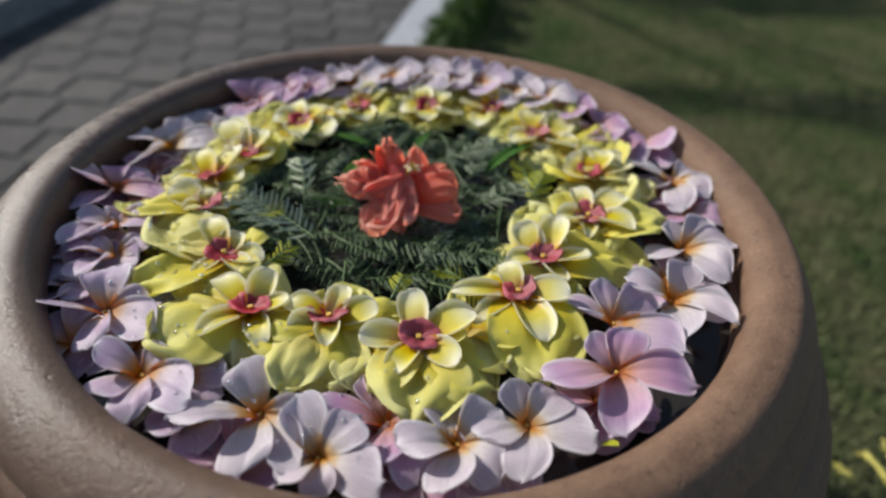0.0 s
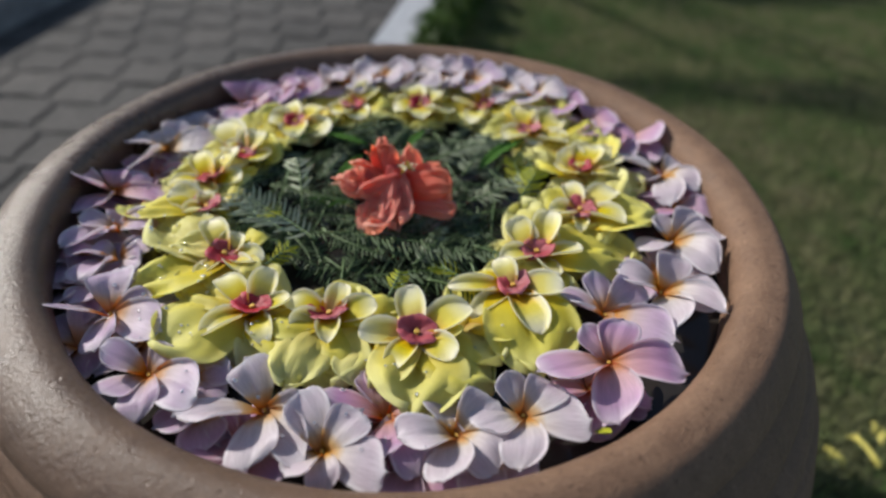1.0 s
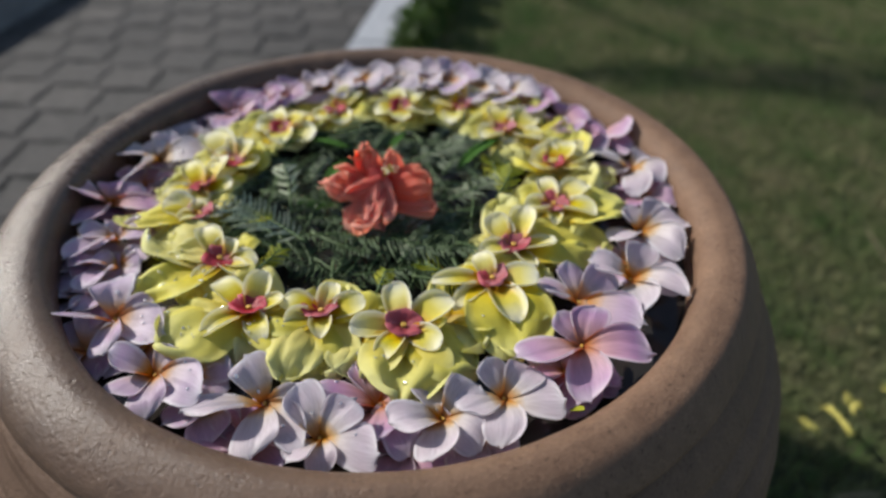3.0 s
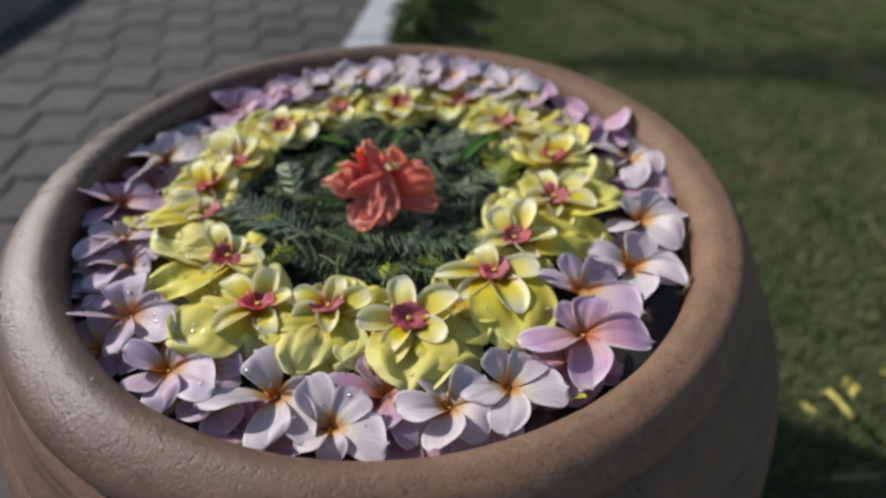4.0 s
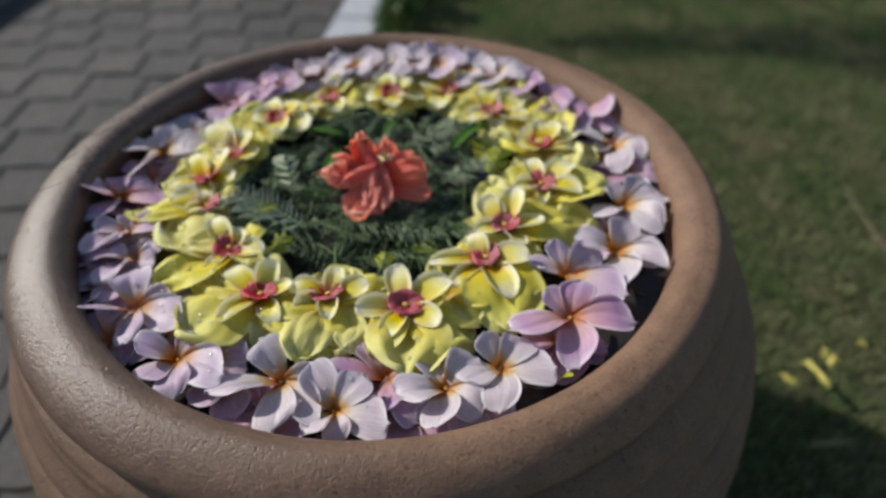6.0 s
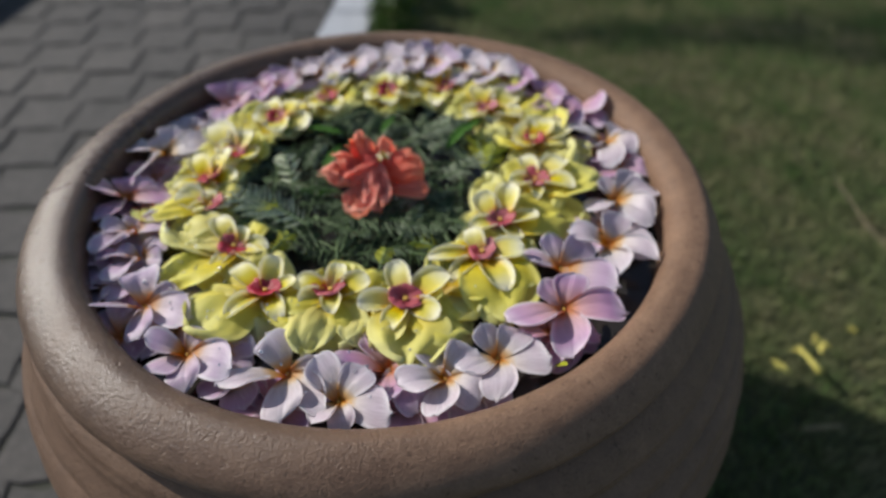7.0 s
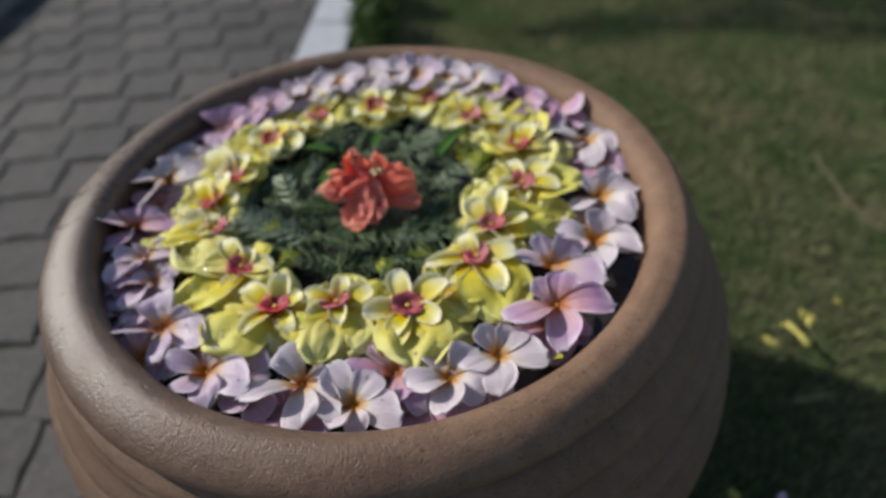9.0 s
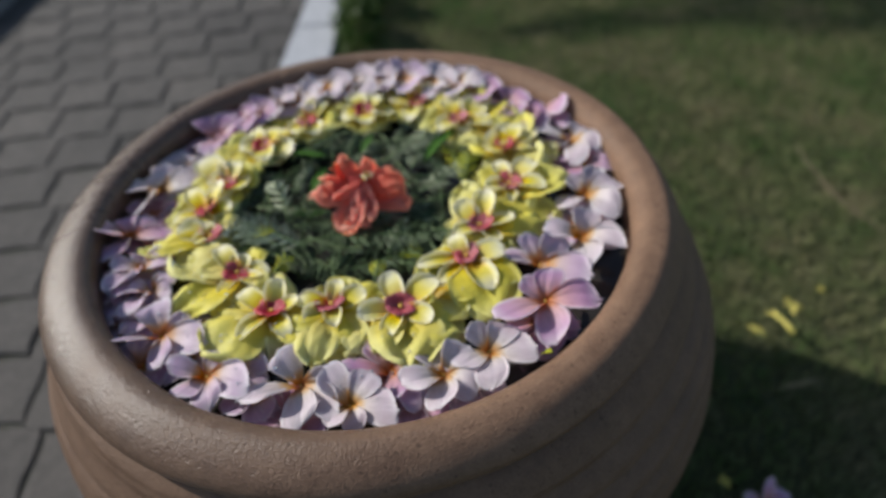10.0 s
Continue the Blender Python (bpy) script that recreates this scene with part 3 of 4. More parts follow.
frangipani(0.199, 0.055, 0.410, 0.25, ((155, 36.6, 9, 22.7), (25, 21.1, 17, 20.2), (-51, 33.3, 10, 21.8), (-95, 39.4, 3, 23.5), (-160, 20.1, -6, 17.6)))
frangipani(0.185, 0.114, 0.408, 0.72, ((-51, 38.9, 34, 25.2), (-58, 41.8, 5, 18.5), (-132, 39.8, 3, 20.7), (130, 21.8, 16, 17.6), (57, 36.0, 6, 18.8)))
frangipani(-0.119, -0.150, 0.404, 0.42, ((166, 28.1, 25, 18.5), (-131, 25.6, 14, 20.2), (-80, 31.0, 4, 23.5), (-30, 41.2, 14, 27.7), (47, 19.2, 18, 21.8)))
frangipani(-0.099, -0.146, 0.396, 0.45, ((82, 20.7, 29, 21.8), (19, 23.1, 20, 23.5), (-17, 22.3, 0, 17.6), (134, 19.2, 12, 17.6), (-152, 17.9, -13, 17.6)))
frangipani(-0.086, -0.166, 0.395, 0.50, ((-145, 25.1, 9, 26.9), (-74, 26.0, 4, 25.2), (-38, 24.3, -5, 17.6), (96, 20.9, -6, 17.6), (153, 19.9, 6, 17.6)))
frangipani(-0.157, -0.108, 0.404, 0.40, ((-159, 37.9, 27, 16.8), (100, 30.2, 19, 26.0), (12, 27.2, 8, 20.2), (-27, 43.8, 11, 25.2), (-78, 31.5, 7, 21.8)))
frangipani(-0.174, -0.058, 0.400, 0.35, ((-113, 32.5, 14, 21.8), (-171, 31.9, 15, 17.6), (172, 17.1, 36, 17.6), (22, 22.7, 21, 18.5), (-23, 21.0, 11, 17.6)))
frangipani(-0.172, -0.080, 0.394, 0.40, ((-121, 25.8, 18, 23.5), (173, 31.1, 7, 17.6), (144, 15.2, 15, 17.6), (20, 16.4, 0, 17.6), (-57, 27.7, 0, 17.6)))
frangipani(-0.185, -0.031, 0.402, 0.45, ((180, 25.3, 23, 21.8), (-110, 25.5, 23, 20.2), (-123, 38.8, 12, 18.5), (-8, 29.7, 16, 21.8), (64, 11.3, 32, 17.6)))
frangipani(-0.203, 0.008, 0.405, 0.74, ((-163, 32.7, 42, 23.5), (-104, 36.3, 10, 23.5), (44, 26.0, 9, 15.1), (-12, 44.8, 3, 13.4), (96, 20.8, 17, 16.8)))
frangipani(-0.187, 0.067, 0.405, 0.15, ((-166, 33.5, 17, 21.8), (118, 16.2, 38, 20.2), (76, 28.5, 21, 16.8), (7, 44.0, 10, 21.8), (-104, 45.5, 10, 21.8)))
frangipani(-0.170, 0.054, 0.396, 0.20, ((-85, 28.0, 8, 21.8), (51, 13.4, 27, 23.5), (147, 27.8, 0, 17.6), (-140, 25.5, 0, 17.6), (-9, 23.1, 0, 17.6)))
frangipani(-0.175, 0.099, 0.400, 0.20, ((113, 21.0, 28, 25.2), (9, 22.4, 21, 17.6), (-22, 40.1, 9, 20.9), (-149, 18.1, 13, 17.6), (-73, 33.9, 0, 17.7)))
even_frangipani(0.009, -0.164, 0.392, 0.034, 164, 0.60)
even_frangipani(0.118, -0.141, 0.392, 0.032, -12, 0.70)
even_frangipani(0.153, 0.125, 0.411, 0.028, 65, 0.85)
even_frangipani(0.128, 0.150, 0.416, 0.029, 61, 0.62)
even_frangipani(0.108, 0.165, 0.418, 0.033, 48, 0.25)
even_frangipani(0.081, 0.179, 0.416, 0.034, 120, 0.20)
even_frangipani(0.051, 0.190, 0.414, 0.036, 71, 0.45, 18)
even_frangipani(0.023, 0.195, 0.412, 0.034, 100, 0.12)
even_frangipani(-0.001, 0.197, 0.412, 0.036, 94, 0.12, 14)
even_frangipani(-0.032, 0.195, 0.412, 0.036, 98, 0.12, 14)
even_frangipani(-0.059, 0.180, 0.412, 0.034, 94, 0.12)
even_frangipani(-0.084, 0.174, 0.410, 0.030, 54, 0.22)
even_frangipani(-0.104, 0.166, 0.408, 0.029, 74, 0.62)
even_frangipani(-0.119, 0.156, 0.408, 0.028, 96, 0.64)
even_frangipani(-0.142, 0.137, 0.406, 0.034, 129, 0.75, 34)
even_frangipani(-0.132, 0.147, 0.406, 0.025, 141, 0.85)
even_frangipani(-0.058, -0.188, 0.392, 0.032, -47, 0.60)
even_frangipani(0.022, -0.188, 0.392, 0.032, -109, 0.70)
even_frangipani(0.060, -0.182, 0.392, 0.029, -108, 0.40)
even_frangipani(-0.200, -0.051, 0.394, 0.034, -88, 0.45)
even_frangipani(-0.189, -0.080, 0.393, 0.034, 170, 0.30)
even_frangipani(-0.186, -0.001, 0.393, 0.034, 168, 0.60)
even_frangipani(-0.172, -0.122, 0.392, 0.034, 156, 0.50)
even_frangipani(-0.138, -0.118, 0.392, 0.032, -38, 0.45)
even_frangipani(-0.162, 0.109, 0.398, 0.031, 49, 0.30)
even_frangipani(-0.178, 0.088, 0.399, 0.031, 130, 0.15)
even_frangipani(0.167, 0.104, 0.409, 0.029, -126, 0.70)
even_frangipani(-0.192, 0.040, 0.395, 0.034, -10, 0.75)
even_frangipani(-0.120, 0.130, 0.398, 0.030, 20, 0.60)
even_frangipani(0.190, 0.050, 0.396, 0.034, 40, 0.60)
even_frangipani(0.180, -0.045, 0.393, 0.034, 10, 0.40)
yellow_stack(-0.074, -0.107, 0.4085, ((140, 33.5, 13, 19.6), (79, 29.3, 20, 17.1), (16, 23.4, 16, 15.5), (-62, 27.5, 6, 16.1), (-137, 32.0, 5, 15.5),), ((-147, 52.9, 3, 50.0), (-64, 35.5, -14, 56.0), (157, 51.6, -5, 26.0), (-27, 41.0, -12, 40.0),))
yellow_stack(-0.030, -0.109, 0.4085, ((72, 22.8, 26, 15.5), (166, 27.4, 16, 16.0), (-152, 24.2, 9, 13.8), (-85, 21.1, 7, 15.5), (9, 28.9, 15, 16.9),), ((-109, 51.1, -7, 36.0), (-81, 42.0, -14, 48.0), (-38, 34.7, -14, 40.0),))
yellow_stack(0.020, -0.120, 0.4085, ((107, 32.1, 18, 18.8), (34, 36.3, 14, 24.1), (-38, 29.1, 8, 17.0), (-118, 28.5, 5, 16.7), (-172, 33.2, 9, 15.5),), ((-92, 50.1, -5, 54.0), (-27, 50.5, -10, 46.0), (-151, 34.7, -18, 46.0),))
yellow_stack(0.076, -0.079, 0.4085, ((116, 23.0, 25, 15.5), (-5, 31.1, 14, 22.4), (-70, 39.8, 4, 24.1), (-136, 35.6, 4, 13.8), (-173, 40.1, 7, 15.5),), ((-79, 59.1, -6, 56.0), (13, 40.4, -9, 36.0), (-168, 40.4, -12, 34.0), (-42, 43.6, -9, 44.0),))
yellow_stack(0.093, -0.046, 0.4085, ((126, 30.9, 19, 20.6), (72, 37.4, 17, 20.6), (2, 31.3, 12, 20.6), (-62, 25.1, 6, 17.2), (-154, 27.4, 11, 17.2),), ((10, 71.8, -4, 52.0), (98, 51.2, -1, 40.0), (-166, 29.7, -17, 40.0), (-17, 31.8, -16, 36.0),))
yellow_stack(0.128, 0.002, 0.4020, ((111, 26.3, 22, 15.5), (36, 35.4, 16, 22.4), (-28, 33.3, 9, 18.9), (-96, 22.0, 7, 12.0), (-159, 25.7, 14, 15.5),), ((2, 53.4, 8, 52.0), (52, 61.5, 3, 36.0), (142, 35.9, 2, 36.0),))
yellow_stack(0.136, 0.057, 0.4020, ((131, 22.7, 24, 22.4), (63, 27.5, 21, 24.6), (23, 37.3, 12, 24.6), (-10, 28.9, 9, 22.4), (-160, 21.5, 14, 22.4),), ((67, 59.6, 11, 40.8), (-12, 48.3, 6, 52.8), (151, 38.0, 5, 43.2), (-109, 19.4, 3, 36.0),))
yellow_stack(0.101, 0.108, 0.4020, ((102, 34.0, 17, 22.4), (37, 35.9, 14, 24.6), (-22, 33.0, 8, 22.4), (-83, 17.4, 7, 20.2), (-148, 27.7, 8, 20.2),), ((64, 61.8, 16, 57.6), (-176, 39.6, 10, 38.4), (-75, 37.9, 2, 40.8), (27, 62.1, 3, 43.2),))
yellow_stack(0.065, 0.149, 0.4020, ((103, 36.5, 17, 20.2), (47, 34.3, 15, 22.4), (-45, 26.3, 7, 22.4), (-116, 30.0, 6, 20.2), (173, 31.0, 12, 22.4),), ((154, 46.7, 11, 40.8), (-113, 27.0, 2, 40.8), (26, 38.8, 7, 40.8),))
yellow_stack(0.008, 0.145, 0.4020, ((117, 27.8, 18, 20.2), (48, 26.9, 19, 22.4), (-27, 33.9, 8, 22.4), (-83, 23.8, 7, 22.4), (-161, 24.0, 12, 20.2),), ((74, 44.3, 20, 43.2), (166, 33.2, 12, 43.2), (-32, 27.1, 2, 38.4),))
yellow_stack(-0.050, 0.139, 0.4020, ((87, 35.6, 16, 17.9), (55, 32.3, 16, 20.2), (-68, 25.3, 6, 22.4), (-127, 24.6, 11, 20.2), (160, 13.9, 27, 17.9),), ((32, 31.8, 16, 40.8), (-123, 25.2, 2, 38.4), (-49, 27.7, -2, 40.8),))
yellow_stack(-0.093, 0.106, 0.4020, ((121, 25.8, 18, 20.2), (44, 30.9, 16, 24.6), (-28, 35.9, 6, 22.4), (-80, 25.1, 6, 22.4), (-179, 22.5, 13, 20.2),), ((176, 35.4, 18, 43.2), (-123, 32.8, 9, 43.2), (-44, 22.7, 3, 36.0),))
yellow_stack(-0.122, 0.055, 0.4020, ((132, 41.7, 13, 24.6), (74, 25.9, 20, 22.4), (-23, 22.4, 10, 24.6), (-98, 17.6, 9, 20.2), (175, 17.9, 19, 20.2),), ((172, 31.7, 13, 40.8), (56, 29.9, 14, 40.8), (-34, 18.9, 3, 36.0),))
yellow_stack(-0.136, 0.019, 0.4020, ((125, 32.3, 16, 18.9), (71, 35.3, 16, 20.6), (2, 23.9, 11, 18.9), (-82, 20.6, 8, 17.2), (-162, 29.2, 8, 13.8),), ((179, 36.1, 5, 30.0), (53, 29.8, 2, 34.0), (134, 36.4, 2, 30.0),))
yellow_stack(-0.128, -0.015, 0.4085, ((161, 31.0, 14, 20.6), (-143, 10.4, 15, 13.8), (-8, 16.0, 23, 17.2), (115, 14.6, 37, 13.8), (-151, 17.8, 13, 12.0),), ((-179, 58.1, -2, 30.0), (-171, 27.6, -14, 34.0), (10, 19.0, -27, 34.0),))
yellow_stack(-0.103, -0.062, 0.4085, ((123, 30.6, 20, 18.9), (70, 19.0, 27, 18.9), (-8, 26.1, 13, 18.9), (-42, 24.5, 6, 17.2), (-117, 26.0, 6, 12.0),), ((155, 60.1, 0, 46.0), (-148, 54.9, -3, 46.0), (-171, 21.6, -18, 36.0), (8, 28.0, -18, 36.0), (173, 35.5, 2, 18.0),))
stacks = sorted((ob.location.copy() for ob in bpy.data.objects if ob.name.startswith("allamanda") and not ob.parent), key=lambda p: math.atan2(p.y, p.x))
for p, q in zip(stacks, stacks[1:] + stacks[:1]):
    rng = random.Random(int(9000 + 9000 * p.x))
    at = (p + q) / 2 * (1.03 if p.y + q.y < 0 else 1.06)
    low = root("allamanda", Matrix.Translation((at.x, at.y, 0.4015 if at.y < 0.05 else 0.4050)), "broad bright yellow allamanda flower half hidden under others", "flower", "ring of yellow allamanda")
    out = math.degrees(math.atan2(at.y, at.x))
    for k in range(5):
        turn = 72 * k + rng.uniform(-12, 12)
        part("petal", rng.choice(ALLAMANDA), low, petal_pose(out + turn, 33 + 5 * math.cos(radians(2 * turn + 90)) - (7 if abs(turn - 180) < 60 else 0), rng.uniform(-3, 5), 36, rng.uniform(-8, 8)))


# ---- fern bed ----
def frond(x, y, z, heading, length, bend, leaf, mat, pale=False, rise=0.10, seed=0, step=0.0030):
    rng = random.Random(3000 + seed)
    n = int(length / step)
    spine, a = [Vector((0, 0, 0))], radians(heading)
    for i in range(n):
        spine.append(spine[-1] + Vector((math.cos(a), math.sin(a), rise * math.cos(2.6 * i / n) + rng.uniform(-0.03, 0.03))) * (length / n))
        a += radians(bend) / n
    verts, faces = [], []
    for i in range(2, n):
        f = i / n
        ll = leaf * (0.40 + 0.60 * math.sin(math.pi * min(1, f * 0.88 + 0.12))) * rng.uniform(0.90, 1.06)
        d = (spine[min(i + 1, n)] - spine[i - 1]).normalized()
        half = (0.15 if pale else 0.19) * step
        for side in (-1, 1):
            out, tilt, sag = Vector((-d.y, d.x, 0)) * side, rng.uniform(-0.40, 0.50), rng.uniform(0.10, 0.36) * (0.3 if pale else 1)
            ahead, b = (0.55 if pale else 0.30) + rng.uniform(-0.07, 0.07), len(verts)
            for q, wide in ((0.0, 0.30), (0.22, 0.95), (0.55, 1.0), (0.85, 0.72), (1.0, 0.08)):
                p = spine[i] + (out * q + d * (ahead * q + 0.26 * q * q) + Vector((0, 0, tilt * q - sag * q * q))) * ll
                across = (d - out * (ahead + 0.5 * q) * 0.7).normalized() * half * wide + Vector((0, 0, 0.0004))
                verts += [p - across, p + across]
            faces += [(b + 2 * q, b + 2 * q + 1, b + 2 * q + 3, b + 2 * q + 2) for q in range(4)]
    thing = root("fern_frond", Matrix.Translation((x, y, z)), "pale green feathery leaf frond standing up from the water" if pale else "dark green feathery leaf frond floating in the pot", "leaf", "bed of fern fronds")
    part("stem", tube("frond_stem", spine, [0.0009 * (1 - 0.7 * i / n) for i in range(n + 1)], STEM, 5), thing)
    tagged(part("foliage", mesh_from("foliage", verts, faces, mat), thing), kind="stuff")


for k in range(112):
    # the far side of the bed is finer and greyer
    rng = random.Random(400 + k)
    ang = 2 * math.pi * (k * 0.618)
    rad = 0.018 + (0.088 if math.sin(ang) > 0 else 0.080) * math.sqrt((k + 0.5) / 112)
    far = rad * math.sin(ang) > -0.022
    frond(rad * math.cos(ang) - 0.005, rad * math.sin(ang) + 0.018, 0.398 + 0.010 * rng.random(), rng.uniform(0, 360), rng.uniform(0.040, 0.065), rng.uniform(-50, 50), rng.uniform(0.0060, 0.0085) if far else rng.uniform(0.008, 0.0105),
          GREY_FERN if rng.random() < (0.75 if far else 0.15) else FERN, seed=k, step=0.0026 if far else 0.0030, rise=rng.uniform(0.02, 0.16))
for x, y, z, heading, length, bend, leaf in ((-0.046, -0.030, 0.405, -4, 0.098, -14, 0.018), (-0.047, -0.048, 0.402, -40, 0.052, -10, 0.016), (-0.020, -0.068, 0.402, 6, 0.060, 8, 0.015),
                                             (-0.040, -0.012, 0.404, -26, 0.092, 20, 0.017), (-0.050, -0.040, 0.400, -66, 0.040, 30, 0.013), (0.008, -0.044, 0.403, -10, 0.066, 30, 0.016),
                                             (-0.059, -0.060, 0.401, 128, 0.052, 12, 0.013), (0.060, -0.050, 0.402, 112, 0.066, -14, 0.015), (-0.004, -0.030, 0.404, -20, 0.070, 24, 0.016)):
    frond(x, y, z, heading, length, bend, leaf, FERN, seed=int(1000 + 4000 * x), step=0.0034)
for k in range(14):
    # along the inner side of the yellow ring
    rng, ang = random.Random(560 + k), radians(62 + 11.5 * k)
    frond(0.092 * math.cos(ang), 0.092 * math.sin(ang) + 0.012, 0.402, math.degrees(ang) + rng.uniform(60, 120), rng.uniform(0.035, 0.050), rng.uniform(-30, 30), 0.009, GREY_FERN, seed=200 + k, step=0.0026)
frond(-0.049, -0.043, 0.410, 142, 0.080, 8, 0.014, PALE_FERN, True, 0.10, 64, 0.0046)
frond(-0.064, -0.012, 0.412, 100, 0.050, 14, 0.0105, PALE_FERN, True, 0.60, 65, 0.0058)
frond(-0.071, -0.037, 0.411, 143, 0.055, 8, 0.012, PALE_FERN, True, 0.10, 78, 0.0042)
frond(0.002, -0.094, 0.412, 70, 0.022, 10, 0.007, LIME, True, 0.3, 70)
frond(0.050, -0.078, 0.412, 150, 0.026, 10, 0.008, LIME, True, 0.2, 71)
frond(0.086, 0.012, 0.410, 62, 0.040, 10, 0.011, LIME, True, 0.2, 72)
frond(0.090, 0.030, 0.409, 95, 0.040, 10, 0.010, LIME, True, 0.1, 75)
frond(-0.098, -0.026, 0.412, 20, 0.024, 10, 0.007, LIME, True, 0.2, 73)
frond(-0.078, -0.072, 0.410, 50, 0.026, 10, 0.008, LIME, True, 0.2, 74)
frond(0.022, 0.060, 0.408, 35, 0.07, -20, 0.013, GREY_FERN, rise=0.2, seed=66)
frond(0.045, 0.045, 0.406, 60, 0.07, 20, 0.013, GREY_FERN, rise=0.2, seed=67)
frond(0.050, 0.010, 0.408, 20, 0.05, 30, 0.013, GREY_FERN, rise=0.2, seed=68)
frond(-0.028, -0.010, 0.417, 174, 0.032, 4, 0.007, BRIGHT_LEAF, rise=0.18, seed=76, step=0.0024)
frond(-0.085, 0.075, 0.408, 80, 0.035, 4, 0.009, BRIGHT_LEAF, rise=0.3, seed=77)


def blade_shape(s, w):
    return s, w * 0.11 * np.sin(np.pi * np.clip(s * 0.97 + 0.02, 0, 1)) ** 0.7, 0.12 * s - 0.2 * s ** 2 + 0.05 * w ** 2


LEAF_BLADE = shell("leaf_blade", blade_shape, 9, 5, 0.008, BRIGHT_LEAF)
for x, y, z, heading, size in ((-0.047, 0.022, 0.410, 62, 0.036), (0.058, 0.048, 0.410, 52, 0.042), (-0.030, 0.078, 0.408, 168, 0.034), (0.070, 0.070, 0.408, 40, 0.034), (0.000, 0.075, 0.408, 60, 0.030)):
    leaf = new("green_leaf", LEAF_BLADE)
    leaf.matrix_basis = Matrix.Translation((x, y, z)) @ Matrix.Rotation(radians(heading), 4, "Z") @ Matrix.Rotation(radians(-12), 4, "Y") @ Matrix.Scale(size, 4)
    tagged(leaf, "narrow bright green leaf lying among the fern fronds", "leaf", "green leaves")


bud = new("leaf_tip", LEAF_BLADE.copy())
bud.data.materials[0] = LIME
bud.matrix_basis = Matrix.Translation((0.112, -0.174, 0.404)) @ Matrix.Rotation(radians(-60), 4, "Z") @ Matrix.Rotation(radians(-55), 4, "Y") @ Matrix.Diagonal((0.014, 0.030, 0.014, 1))
tagged(bud, "small yellow-green leaf tip leaning on the pot's rim", "leaf")

# ---- coral hibiscus ----
def hibiscus_petal(k, foot, crumple, fray, cup, blunt):
    """foot: the width at the base; crumple and fray: folds over the blade and at its margin."""
    def shape(s, w):
        hw = 0.5 * (foot + (1 - foot) * np.sin(np.pi / 2 * np.clip(s / 0.78, 0, 1)) ** 1.2) * np.sqrt(np.clip(1 - (np.clip(s - 0.5, 0, 1) / 0.5) ** blunt, 0, 1) + 0.003)
        folds = np.array([[noise.noise(Vector((2.2 * p + 5 * k, 1.9 * q, 7.7 * k))) + 0.45 * noise.noise(Vector((5 * p, 6 * q + k, 2.2))) for p, q in zip(rs, rw)] for rs, rw in zip(s, w)])
        torn = np.array([[noise.noise(Vector((2.4 * q + 9 * k, 1.5, 3.3 * k))) + 0.8 * noise.noise(Vector((7.0 * q, 4.5, 3.3 * k))) + 0.8 * noise.noise(Vector((17.0 * q, 2.5, 1.3 * k))) for q in rw] for rw in w])
        wave = 0.5 * crumple * (np.sin(6 * w + k) + 0.6 * np.sin(12 * w + 2 * k)) * s ** 3
        ribs = 0.012 * np.cos(26 * w) * (1 - s) * s
        return s * (1 + fray * torn * s ** 2), w * hw * (1 + 0.3 * fray * folds), 0.12 * np.sin(np.pi * s) - cup * w ** 2 * hw * 2 + wave + crumple * s * folds + ribs

    return shell("hibiscus_petal", shape, 24, 41, 0.014, CORAL)


ANTHER = lathe("anther", [(0.0, -1.0), (0.7, -0.6), (1.0, 0.0), (0.7, 0.6), (0.0, 1.0)], 8, POLLEN)
RUFFLED = [hibiscus_petal(k, 0.42, 0.46, 0.34, 0.10, 5.0) for k in range(4)]
FOLDED = [hibiscus_petal(k + 20, 0.8, 0.40, 0.22, 0.7, 4.0) for k in range(3)]
SAIL = [hibiscus_petal(k + 40, 0.70, 0.17, 0.12, 0.28, 9.0) for k in range(2)]
POINTED = [hibiscus_petal(k + 60, 0.95, 0.18, 0.10, 0.45, 1.4) for k in range(2)]


def hibiscus(x, y, z, petals, stamen):
    """petals: the mesh, the foot, the tip and the facing of each from the flower's base, and its width."""
    thing = root("hibiscus", Matrix.Translation((x, y, z)), "crumpled coral-orange hibiscus bloom resting on fern leaves", "flower", "hibiscus blooms")
    base = Vector((x, y, z))
    for mesh, foot, tip, facing, wide in petals:
        ax = Vector(tip) - Vector(foot)
        side = Vector(facing).cross(ax).normalized()
        up = ax.cross(side).normalized()
        m = Matrix.Translation(Vector(foot) - base) @ Matrix((ax.normalized(), side, up)).transposed().to_4x4() @ Matrix.Diagonal((ax.length, wide, 0.020, 1))
        part("petal", mesh, thing, m)
    if stamen:
        column = part("stamen", tube("hibiscus_stamen", [Vector(p) - base for p in stamen], [0.0010, 0.0011, 0.0012, 0.0011], STAMEN), thing)
        rng = random.Random(31)
        for k in range(18):
            at = Vector(stamen[1]).lerp(Vector(stamen[3]), rng.random()) - base + Vector((rng.uniform(-1, 1), rng.uniform(-1, 1), rng.uniform(-0.4, 0.6))) * 0.0042
            part("anther", ANTHER, column, Matrix.Translation(at) @ Matrix.Scale(rng.uniform(0.0007, 0.0012), 4))


